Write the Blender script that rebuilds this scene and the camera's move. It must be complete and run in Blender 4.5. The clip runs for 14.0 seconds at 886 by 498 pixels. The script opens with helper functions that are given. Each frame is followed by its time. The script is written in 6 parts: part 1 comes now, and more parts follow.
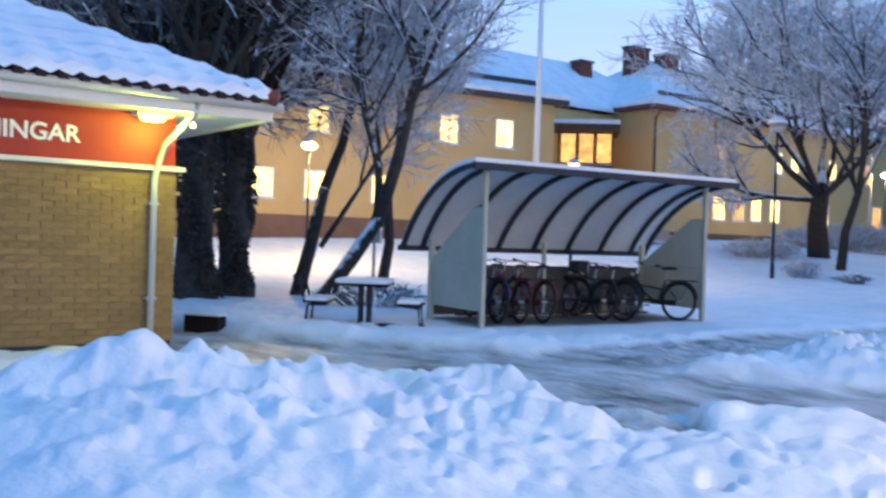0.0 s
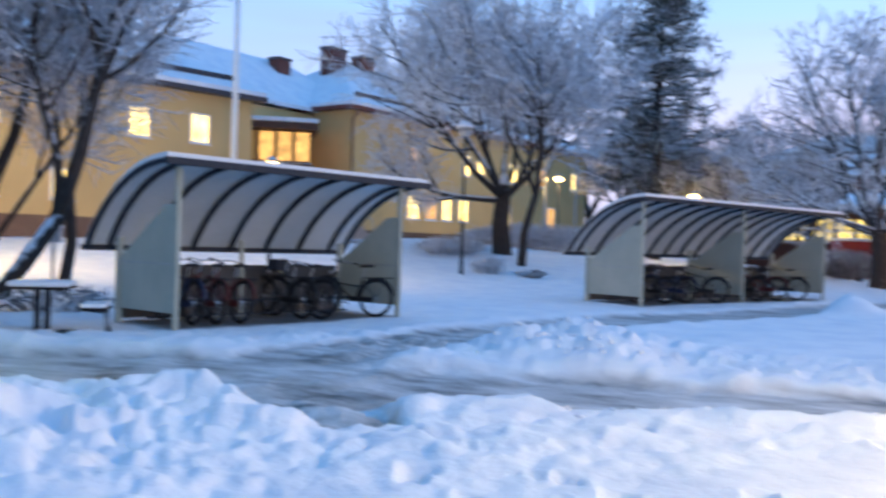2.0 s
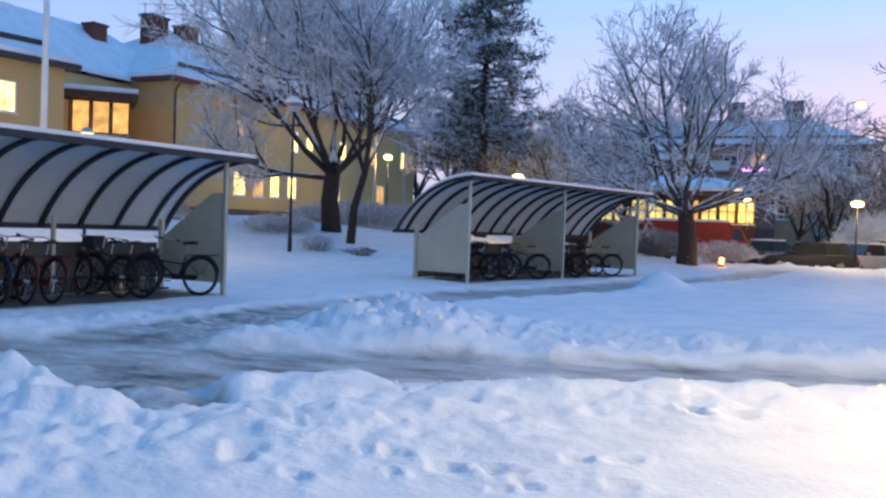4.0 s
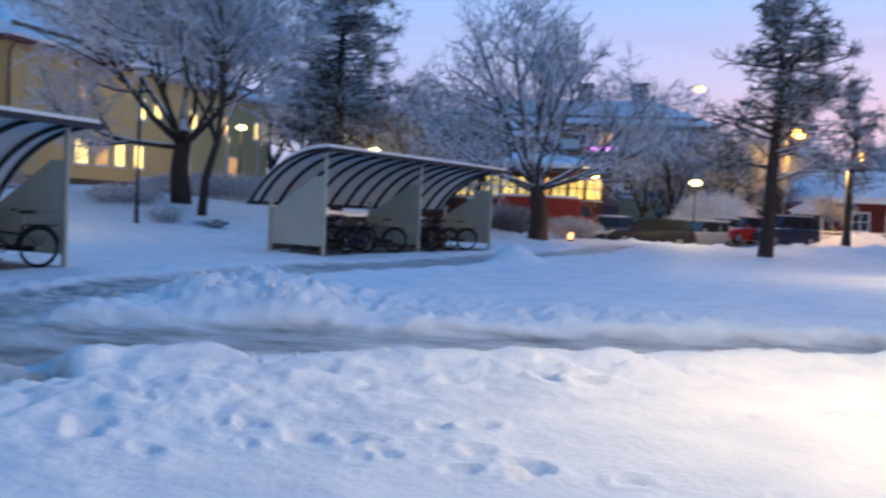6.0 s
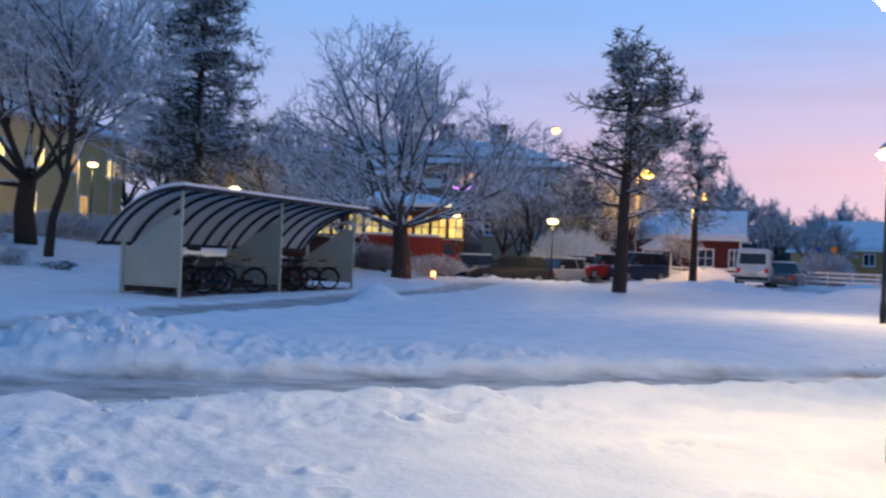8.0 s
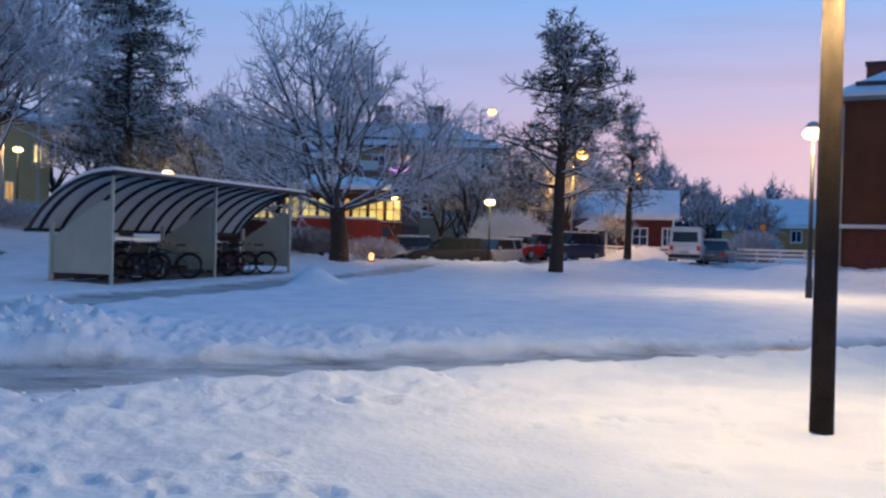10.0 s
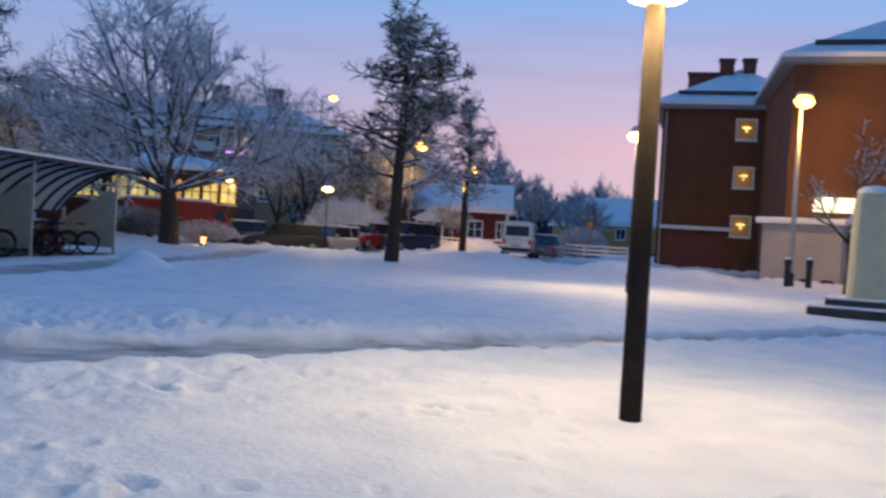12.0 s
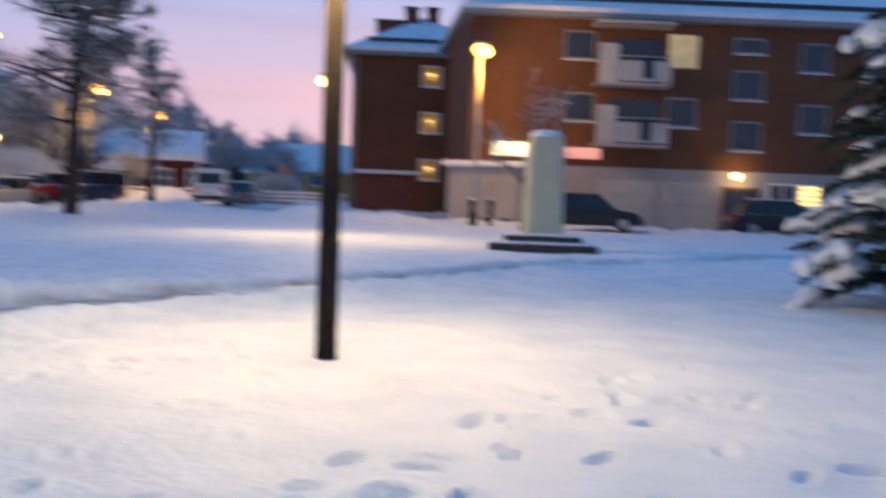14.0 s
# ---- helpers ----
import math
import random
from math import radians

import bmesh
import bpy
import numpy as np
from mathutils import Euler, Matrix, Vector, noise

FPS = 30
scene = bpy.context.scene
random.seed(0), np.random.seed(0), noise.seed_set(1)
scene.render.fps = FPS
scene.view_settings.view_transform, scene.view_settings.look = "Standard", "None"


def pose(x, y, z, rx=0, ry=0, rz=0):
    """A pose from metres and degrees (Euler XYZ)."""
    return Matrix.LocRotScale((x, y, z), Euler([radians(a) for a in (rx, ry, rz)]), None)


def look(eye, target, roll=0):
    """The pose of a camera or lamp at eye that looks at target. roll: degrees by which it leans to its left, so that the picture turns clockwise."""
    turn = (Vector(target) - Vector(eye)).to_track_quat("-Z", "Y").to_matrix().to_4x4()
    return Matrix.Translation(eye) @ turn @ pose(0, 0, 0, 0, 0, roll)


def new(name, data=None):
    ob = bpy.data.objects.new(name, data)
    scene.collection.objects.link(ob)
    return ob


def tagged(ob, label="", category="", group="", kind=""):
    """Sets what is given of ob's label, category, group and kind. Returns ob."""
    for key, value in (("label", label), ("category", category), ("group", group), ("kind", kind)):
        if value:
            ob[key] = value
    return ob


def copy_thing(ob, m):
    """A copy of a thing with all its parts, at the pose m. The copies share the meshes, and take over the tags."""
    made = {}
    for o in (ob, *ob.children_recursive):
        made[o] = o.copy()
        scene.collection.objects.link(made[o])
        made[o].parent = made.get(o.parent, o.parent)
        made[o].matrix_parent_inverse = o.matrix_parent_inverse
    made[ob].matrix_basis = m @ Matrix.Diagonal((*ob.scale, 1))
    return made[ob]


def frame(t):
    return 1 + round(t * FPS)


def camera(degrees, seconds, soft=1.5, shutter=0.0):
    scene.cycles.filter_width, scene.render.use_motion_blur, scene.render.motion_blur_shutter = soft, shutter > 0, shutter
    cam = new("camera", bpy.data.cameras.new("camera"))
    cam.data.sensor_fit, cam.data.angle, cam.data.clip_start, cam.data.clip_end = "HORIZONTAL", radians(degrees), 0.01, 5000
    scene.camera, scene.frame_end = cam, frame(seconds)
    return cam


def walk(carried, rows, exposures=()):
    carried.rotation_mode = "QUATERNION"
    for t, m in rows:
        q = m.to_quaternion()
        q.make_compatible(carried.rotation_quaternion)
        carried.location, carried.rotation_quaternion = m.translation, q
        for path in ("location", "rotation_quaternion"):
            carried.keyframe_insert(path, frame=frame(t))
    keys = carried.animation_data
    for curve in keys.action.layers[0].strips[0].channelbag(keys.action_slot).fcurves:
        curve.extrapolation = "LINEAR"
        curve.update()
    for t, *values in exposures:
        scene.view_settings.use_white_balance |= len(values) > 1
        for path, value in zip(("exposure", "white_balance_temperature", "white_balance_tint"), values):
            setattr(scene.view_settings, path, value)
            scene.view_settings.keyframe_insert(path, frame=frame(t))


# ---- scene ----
cam = camera(51.4, 14.0, soft=2.5, shutter=0.8)
PATH = [
    (0, (0.008, -0.011, 1.417), (-1.413, 1.396, 1.395), 1.9),
    (0.5, (-0.033, -0.003, 1.41), (-1.488, 1.369, 1.438), 2.1),
    (1, (-0.037, 0.025, 1.426), (-1.404, 1.48, 1.543), 1.7),
    (1.5, (-0.052, 0.043, 1.416), (-1.186, 1.69, 1.467), 1.3),
    (2, (-0.044, 0.087, 1.417), (-0.944, 1.873, 1.412), 1.7),
    (2.5, (-0.022, 0.14, 1.393), (-0.774, 1.993, 1.381), 1.7),
    (3, (-0.005, 0.142, 1.398), (-0.619, 2.045, 1.38), 2.0),
    (3.2, (-0.007, 0.135, 1.4), (-0.596, 2.046, 1.381), 2.0),
    (5.3, (-0.093, 0.045, 1.375), (-0.557, 1.988, 1.27), 2.7),
    (5.5, (-0.09, 0.055, 1.371), (-0.5, 2.01, 1.261), 2.8),
    (6, (-0.07, 0.117, 1.358), (-0.316, 2.1, 1.274), 2.6),
    (6.5, (-0.034, 0.124, 1.356), (-0.158, 2.119, 1.29), 2.5),
    (7, (-0.011, 0.147, 1.363), (-0.025, 2.147, 1.338), 3.4),
    (7.5, (0.003, 0.148, 1.367), (0.003, 2.148, 1.388), 2.8),
    (8, (0.0, 0.14, 1.368), (0.043, 2.14, 1.38), 2.2),
    (8.5, (0.008, 0.135, 1.368), (0.121, 2.132, 1.36), 3.0),
    (9, (0.011, 0.117, 1.366), (0.156, 2.112, 1.331), 1.9),
    (11.3, (0.05, 0.122, 1.372), (0.342, 2.1, 1.379), 3.1),
    (11.5, (0.055, 0.125, 1.372), (0.416, 2.092, 1.378), 3.3),
    (12, (0.086, 0.12, 1.368), (0.61, 2.05, 1.335), 3.4),
    (12.5, (0.102, 0.132, 1.358), (0.671, 2.049, 1.314), 2.7),
    (13, (0.101, 0.125, 1.347), (0.774, 2.008, 1.284), 2.4),
    (13.5, (0.108, 0.122, 1.343), (0.923, 1.948, 1.28), 2.4),
    (14, (0.143, 0.134, 1.327), (1.26, 1.789, 1.21), 2.1),
]
NEAR_LAMP = 3.49
EXPOSURES = [(0, 0.66, 6350, 5), (2, 0.60, 6400, 4), (3.2, 0.40, 6400, 5), (5.3, 0.18, 6150, 5), (6.5, -0.09, 5900, 5), (9, -0.26, 5850, 5), (11.5, -0.46, 5900, 5), (13, -0.40, 5950, 6), (14, -0.26, 6100, 7)]
walk(cam, [(t, look(eye, target, roll)) for t, eye, target, roll in PATH], EXPOSURES)

# ---- world and light ----
world = bpy.data.worlds.new("dusk")
scene.world = world
world.use_nodes = True
wn, wl = world.node_tree.nodes, world.node_tree.links
wn.clear()
w_out = wn.new("ShaderNodeOutputWorld")
w_bg = wn.new("ShaderNodeBackground")
w_coord = wn.new("ShaderNodeTexCoord")
w_sep = wn.new("ShaderNodeSeparateXYZ")
wl.new(w_coord.outputs["Generated"], w_sep.inputs[0])


def wmath(op, a, b=None, clamp=False):
    n = wn.new("ShaderNodeMath")
    n.operation, n.use_clamp = op, clamp
    for i, v in enumerate((a, b)):
        if v is None:
            continue
        if isinstance(v, (int, float)):
            n.inputs[i].default_value = v
        else:
            wl.new(v, n.inputs[i])
    return n.outputs[0]


def wmix(fac, a, b):
    n = wn.new("ShaderNodeMix")
    n.data_type = "RGBA"
    for sock, v in ((n.inputs[0], fac), (n.inputs[6], a), (n.inputs[7], b)):
        if isinstance(v, tuple):
            sock.default_value = (*v, 1)
        elif isinstance(v, (int, float)):
            sock.default_value = v
        else:
            wl.new(v, sock)
    return n.outputs[2]


# dusk sky: clear blue overhead, lilac low down, a pink band round the place where the sun will rise
GLOW = Vector((0.52, 0.85, 0)).normalized()
w_ramp = wn.new("ShaderNodeValToRGB")
wl.new(w_sep.outputs[2], w_ramp.inputs[0])
for i, (at, col) in enumerate(((0.0, (0.60, 0.53, 0.70)), (0.10, (0.52, 0.58, 0.90)), (0.27, (0.34, 0.55, 1.0)), (0.45, (0.165, 0.41, 0.90)), (0.75, (0.11, 0.355, 0.84)))):
    e = w_ramp.color_ramp.elements[i] if i < 2 else w_ramp.color_ramp.elements.new(at)
    e.position, e.color = at, (*col, 1)
toward = wmath("ADD", wmath("MULTIPLY", w_sep.outputs[0], GLOW.x), wmath("MULTIPLY", w_sep.outputs[1], GLOW.y))
near_glow = wmath("POWER", wmath("MAXIMUM", toward, 0.0), 4.0)
streak = wn.new("ShaderNodeTexNoise")
streak.inputs["Scale"].default_value, streak.inputs["Detail"].default_value = 1.0, 3
w_map = wn.new("ShaderNodeMapping")
w_map.inputs["Scale"].default_value = (2.0, 2.0, 22.0)
wl.new(w_coord.outputs["Generated"], w_map.inputs[0])
wl.new(w_map.outputs[0], streak.inputs["Vector"])
band = wmath("SUBTRACT", 1.0, wmath("MULTIPLY", wmath("ABSOLUTE", wmath("SUBTRACT", w_sep.outputs[2], 0.10)), 7.0), clamp=True)
pink = wmath("MULTIPLY", wmath("MULTIPLY", near_glow, band), wmath("ADD", 0.40, streak.outputs[0]), clamp=True)
cloud = wmath("MULTIPLY", wmath("SUBTRACT", streak.outputs[0], 0.5, clamp=True), 1.6, clamp=True)
sky_col = wmix(pink, w_ramp.outputs[0], (0.92, 0.57, 0.70))
sky_col = wmix(cloud, sky_col, (0.36, 0.38, 0.62))
nishita = wn.new("ShaderNodeTexSky")
nishita.sky_type, nishita.sun_disc = "NISHITA", False
nishita.sun_elevation, nishita.sun_rotation = radians(2.0), math.atan2(GLOW.x, GLOW.y)
blend = wn.new("ShaderNodeMix")
blend.data_type, blend.blend_type = "RGBA", "ADD"
blend.inputs[0].default_value = 0.012
wl.new(sky_col, blend.inputs[6])
wl.new(nishita.outputs[0], blend.inputs[7])
wl.new(blend.outputs[2], w_bg.inputs[0])
wl.new(wmath("ADD", 0.80, wmath("MULTIPLY", toward, 0.24)), w_bg.inputs[1])
wl.new(w_bg.outputs[0], w_out.inputs[0])
sun_data = bpy.data.lights.new("sun", "SUN")
sun_data.energy, sun_data.angle, sun_data.color = 0.06, radians(40), (1.0, 0.72, 0.66)
sun = new("sun", sun_data)
sun.matrix_world = look((GLOW.x * 50, GLOW.y * 50, 14), (0, 0, 0))

WARM, SODIUM, WHITE_WARM = (1.0, 0.62, 0.22), (1.0, 0.48, 0.08), (1.0, 0.78, 0.48)


def light(name, at, watts, colour, radius=0.12):
    d = bpy.data.lights.new(name, "POINT")
    d.energy, d.color, d.shadow_soft_size = watts, colour, radius
    ob = new(name, d)
    ob.location = at
    return ob


# ---- materials ----
SNOW = (0.80, 0.82, 0.86)


def material(name, colour, rough=0.7, metal=0.0, vary=0.25, scale=6.0, fine=60.0, bump=0.15, dist=0.01, snow=None, second=None, spec=0.4):
    """Base colour with coarse and fine variation and relief; snow: how level a face must be to carry snow; second: colour of the stains."""
    m = bpy.data.materials.new(name)
    m.use_nodes = True
    n, l = m.node_tree.nodes, m.node_tree.links
    b = n["Principled BSDF"]
    b.inputs["Roughness"].default_value, b.inputs["Metallic"].default_value = rough, metal
    b.inputs["Specular IOR Level"].default_value = spec
    co = n.new("ShaderNodeTexCoord")
    big, small = n.new("ShaderNodeTexNoise"), n.new("ShaderNodeTexNoise")
    big.inputs["Scale"].default_value, big.inputs["Detail"].default_value = scale, 4
    small.inputs["Scale"].default_value, small.inputs["Detail"].default_value = fine, 3
    for t in (big, small):
        l.new(co.outputs["Object"], t.inputs["Vector"])
    ramp = n.new("ShaderNodeValToRGB")
    other = second or tuple(c * (1 - vary) for c in colour)
    ramp.color_ramp.elements[0].position, ramp.color_ramp.elements[1].position = 0.3, 0.68
    ramp.color_ramp.elements[0].color, ramp.color_ramp.elements[1].color = (*other, 1), (*colour, 1)
    l.new(big.outputs[0], ramp.inputs[0])
    grain = n.new("ShaderNodeMix")
    grain.data_type, grain.blend_type = "RGBA", "MULTIPLY"
    grain.inputs[0].default_value = min(1.0, vary * 1.4)
    l.new(ramp.outputs[0], grain.inputs[6])
    l.new(small.outputs[0], grain.inputs[7])
    obj = n.new("ShaderNodeObjectInfo")
    hsv = n.new("ShaderNodeHueSaturation")
    rng = n.new("ShaderNodeMapRange")
    rng.inputs[3].default_value, rng.inputs[4].default_value = 1.25 - vary * 0.6, 1.25 + vary * 0.6
    l.new(obj.outputs["Random"], rng.inputs[0])
    l.new(rng.outputs[0], hsv.inputs["Value"])
    l.new(grain.outputs[2], hsv.inputs["Color"])
    col = hsv.outputs[0]
    if snow is not None:
        geo, sep = n.new("ShaderNodeNewGeometry"), n.new("ShaderNodeSeparateXYZ")
        l.new(geo.outputs["Normal"], sep.inputs[0])
        add = n.new("ShaderNodeMath")
        add.operation = "MULTIPLY_ADD"
        add.inputs[1].default_value, add.inputs[2].default_value = 0.9, -0.45
        l.new(big.outputs[0], add.inputs[0])
        tot = n.new("ShaderNodeMath")
        l.new(sep.outputs[2], tot.inputs[0])
        l.new(add.outputs[0], tot.inputs[1])
        edge = n.new("ShaderNodeMapRange")
        edge.inputs[1].default_value, edge.inputs[2].default_value = snow - 0.12, snow + 0.12
        l.new(tot.outputs[0], edge.inputs[0])
        mix = n.new("ShaderNodeMix")
        mix.data_type = "RGBA"
        l.new(edge.outputs[0], mix.inputs[0])
        l.new(col, mix.inputs[6])
        mix.inputs[7].default_value = (*SNOW, 1)
        col = mix.outputs[2]
    l.new(col, b.inputs["Base Color"])
    bp = n.new("ShaderNodeBump")
    bp.inputs["Strength"].default_value, bp.inputs["Distance"].default_value = bump, dist
    l.new(small.outputs[0], bp.inputs["Height"])
    l.new(bp.outputs[0], b.inputs["Normal"])
    return m


def glowing(name, colour, strength, vary=0.0, scale=2.0):
    """What gives off light: lamp glass, the lit rooms behind window panes, and one partition's lamplight."""
    m = bpy.data.materials.new(name)
    m.use_nodes = True
    n, l = m.node_tree.nodes, m.node_tree.links
    b = n["Principled BSDF"]
    b.inputs["Base Color"].default_value = (*[min(1, c) * 0.5 for c in colour], 1)
    b.inputs["Roughness"].default_value = 0.25
    b.inputs["Emission Color"].default_value = (*colour, 1)
    b.inputs["Emission Strength"].default_value = strength
    if vary:
        t, co, r = n.new("ShaderNodeTexNoise"), n.new("ShaderNodeTexCoord"), n.new("ShaderNodeMapRange")
        t.inputs["Scale"].default_value = scale
        r.inputs[1].default_value, r.inputs[2].default_value = 0.3, 0.7
        r.inputs[3].default_value, r.inputs[4].default_value = strength * (1 - vary), strength * (1 + vary)
        l.new(co.outputs["Object"], t.inputs["Vector"])
        l.new(t.outputs[0], r.inputs[0])
        l.new(r.outputs[0], b.inputs["Emission Strength"])
    return m


def glass(name, colour=(0.03, 0.04, 0.06), rough=0.06):
    m = bpy.data.materials.new(name)
    m.use_nodes = True
    b = m.node_tree.nodes["Principled BSDF"]
    b.inputs["Base Color"].default_value, b.inputs["Roughness"].default_value = (*colour, 1), rough
    b.inputs["Specular IOR Level"].default_value = 0.7
    return m


def snow_material(name, slushy=False):
    m = bpy.data.materials.new(name)
    m.use_nodes = True
    n, l = m.node_tree.nodes, m.node_tree.links
    b = n["Principled BSDF"]
    b.inputs["Roughness"].default_value, b.inputs["Specular IOR Level"].default_value = 0.65, 0.25
    co = n.new("ShaderNodeTexCoord")
    a, c = n.new("ShaderNodeTexNoise"), n.new("ShaderNodeTexNoise")
    a.inputs["Scale"].default_value, a.inputs["Detail"].default_value = 1.3, 5
    c.inputs["Scale"].default_value, c.inputs["Detail"].default_value = 16, 5
    l.new(co.outputs["Object"], a.inputs["Vector"])
    l.new(co.outputs["Object"], c.inputs["Vector"])
    ramp = n.new("ShaderNodeValToRGB")
    ramp.color_ramp.elements[0].position, ramp.color_ramp.elements[1].position = 0.3, 0.6
    ramp.color_ramp.elements[0].color, ramp.color_ramp.elements[1].color = (0.74, 0.77, 0.83, 1), (0.86, 0.87, 0.89, 1)
    l.new(a.outputs[0], ramp.inputs[0])
    col = ramp.outputs[0]
    if slushy:
        at = n.new("ShaderNodeAttribute")
        at.attribute_name = "slush"
        rut = n.new("ShaderNodeTexNoise")
        rut.inputs["Scale"].default_value, rut.inputs["Detail"].default_value, rut.inputs["Roughness"].default_value = 1.0, 6, 0.65
        mp = n.new("ShaderNodeMapping")
        mp.inputs["Scale"].default_value, mp.inputs["Rotation"].default_value = (0.75, 1.9, 1), (0, 0, radians(-28))
        l.new(co.outputs["Object"], mp.inputs[0])
        l.new(mp.outputs[0], rut.inputs["Vector"])
        r2 = n.new("ShaderNodeValToRGB")
        r2.color_ramp.elements[0].position, r2.color_ramp.elements[1].position = 0.34, 0.66
        r2.color_ramp.elements[0].color, r2.color_ramp.elements[1].color = (0.17, 0.165, 0.16, 1), (0.72, 0.72, 0.74, 1)
        mid = r2.color_ramp.elements.new(0.47)
        mid.color = (0.44, 0.435, 0.435, 1)
        l.new(rut.outputs[0], r2.inputs[0])
        mx = n.new("ShaderNodeMix")
        mx.data_type = "RGBA"
        l.new(at.outputs["Fac"], mx.inputs[0])
        l.new(col, mx.inputs[6])
        l.new(r2.outputs[0], mx.inputs[7])
        bare = n.new("ShaderNodeAttribute")
        bare.attribute_name = "bare"
        mb = n.new("ShaderNodeMix")
        mb.data_type = "RGBA"
        l.new(bare.outputs["Fac"], mb.inputs[0])
        l.new(mx.outputs[2], mb.inputs[6])
        mb.inputs[7].default_value = (0.045, 0.042, 0.04, 1)
        col = mb.outputs[2]
        rr = n.new("ShaderNodeMapRange")
        rr.inputs[3].default_value, rr.inputs[4].default_value = 0.65, 0.5
        l.new(at.outputs["Fac"], rr.inputs[0])
        l.new(rr.outputs[0], b.inputs["Roughness"])
    l.new(col, b.inputs["Base Color"])
    bp = n.new("ShaderNodeBump")
    bp.inputs["Strength"].default_value, bp.inputs["Distance"].default_value = 0.4, 0.04
    l.new(c.outputs[0], bp.inputs["Height"])
    l.new(bp.outputs[0], b.inputs["Normal"])
    return m


M_SNOW = snow_material("snow")
M_GROUND = snow_material("trodden_snow", True)
M_STEEL = material("galvanised_steel", (0.42, 0.43, 0.44), 0.45, 0.6, 0.2, 4, 50)
M_DARK = material("dark_painted_steel", (0.022, 0.028, 0.042), 0.6, 0.1, 0.3, 5, 60)
M_PANEL = material("grey_green_panel", (0.40, 0.41, 0.345), 0.6, 0, 0.14, 1.5, 30, second=(0.33, 0.345, 0.29))
M_SHEET = material("clear_roof_sheet", (0.50, 0.54, 0.57), 0.4, 0, 0.16, 1.2, 20, second=(0.42, 0.47, 0.50))
M_YELLOW = material("yellow_render", (0.62, 0.43, 0.19), 0.85, 0, 0.12, 0.5, 14, second=(0.55, 0.37, 0.16))
M_PLINTH = material("brown_plinth", (0.20, 0.12, 0.08), 0.85, 0, 0.25, 0.8, 12)
M_BROWN = material("brown_stained_wood", (0.11, 0.05, 0.03), 0.6, 0, 0.3, 3, 40)
M_FASCIA = material("dark_red_fascia", (0.16, 0.045, 0.035), 0.6, 0, 0.25, 3, 30)
M_TIN = material("dark_roof_tin", (0.07, 0.065, 0.075), 0.5, 0.3, 0.25, 2, 20)
M_CHIMNEY = material("chimney_brick", (0.20, 0.07, 0.05), 0.85, 0, 0.35, 3, 20, snow=0.9)
M_BRICK = material("red_brown_brick", (0.165, 0.070, 0.034), 0.85, 0, 0.3, 0.7, 9, 0.3, second=(0.12, 0.05, 0.026))
M_CONCRETE = material("painted_concrete", (0.38, 0.35, 0.34), 0.8, 0, 0.18, 0.6, 12)
M_WHITE = material("white_paint", (0.78, 0.77, 0.74), 0.55, 0, 0.08, 3, 40)
M_WOODPOLE = material("weathered_dark_pole", (0.030, 0.024, 0.022), 0.95, 0, 0.35, 5, 40, 0.4, spec=0.08)
M_LAMP = glowing("lit_lamp_glass", (1.0, 0.60, 0.20), 13)
M_SODIUM = glowing("lit_sodium_glass", (1.0, 0.46, 0.07), 11)
M_CLAD = material("aged_sheet_cladding", (0.42, 0.41, 0.40), 0.6, 0, 0.18, 1.5, 25)
M_OLDFRAME = material("weathered_window_paint", (0.24, 0.24, 0.25), 0.6, 0, 0.15, 2, 30)
M_ROOM = glowing("lit_room", (1.0, 0.66, 0.19), 2.5, 0.45, 1.3)
M_ROOM_DIM = glowing("dimly_lit_room", (1.0, 0.50, 0.13), 0.75, 0.5, 1.7)
M_PANE = glass("dark_pane")
M_STAIR = glowing("dim_stairwell", (1.0, 0.55, 0.12), 0.05, 0.3)

# ---- mesh helpers ----


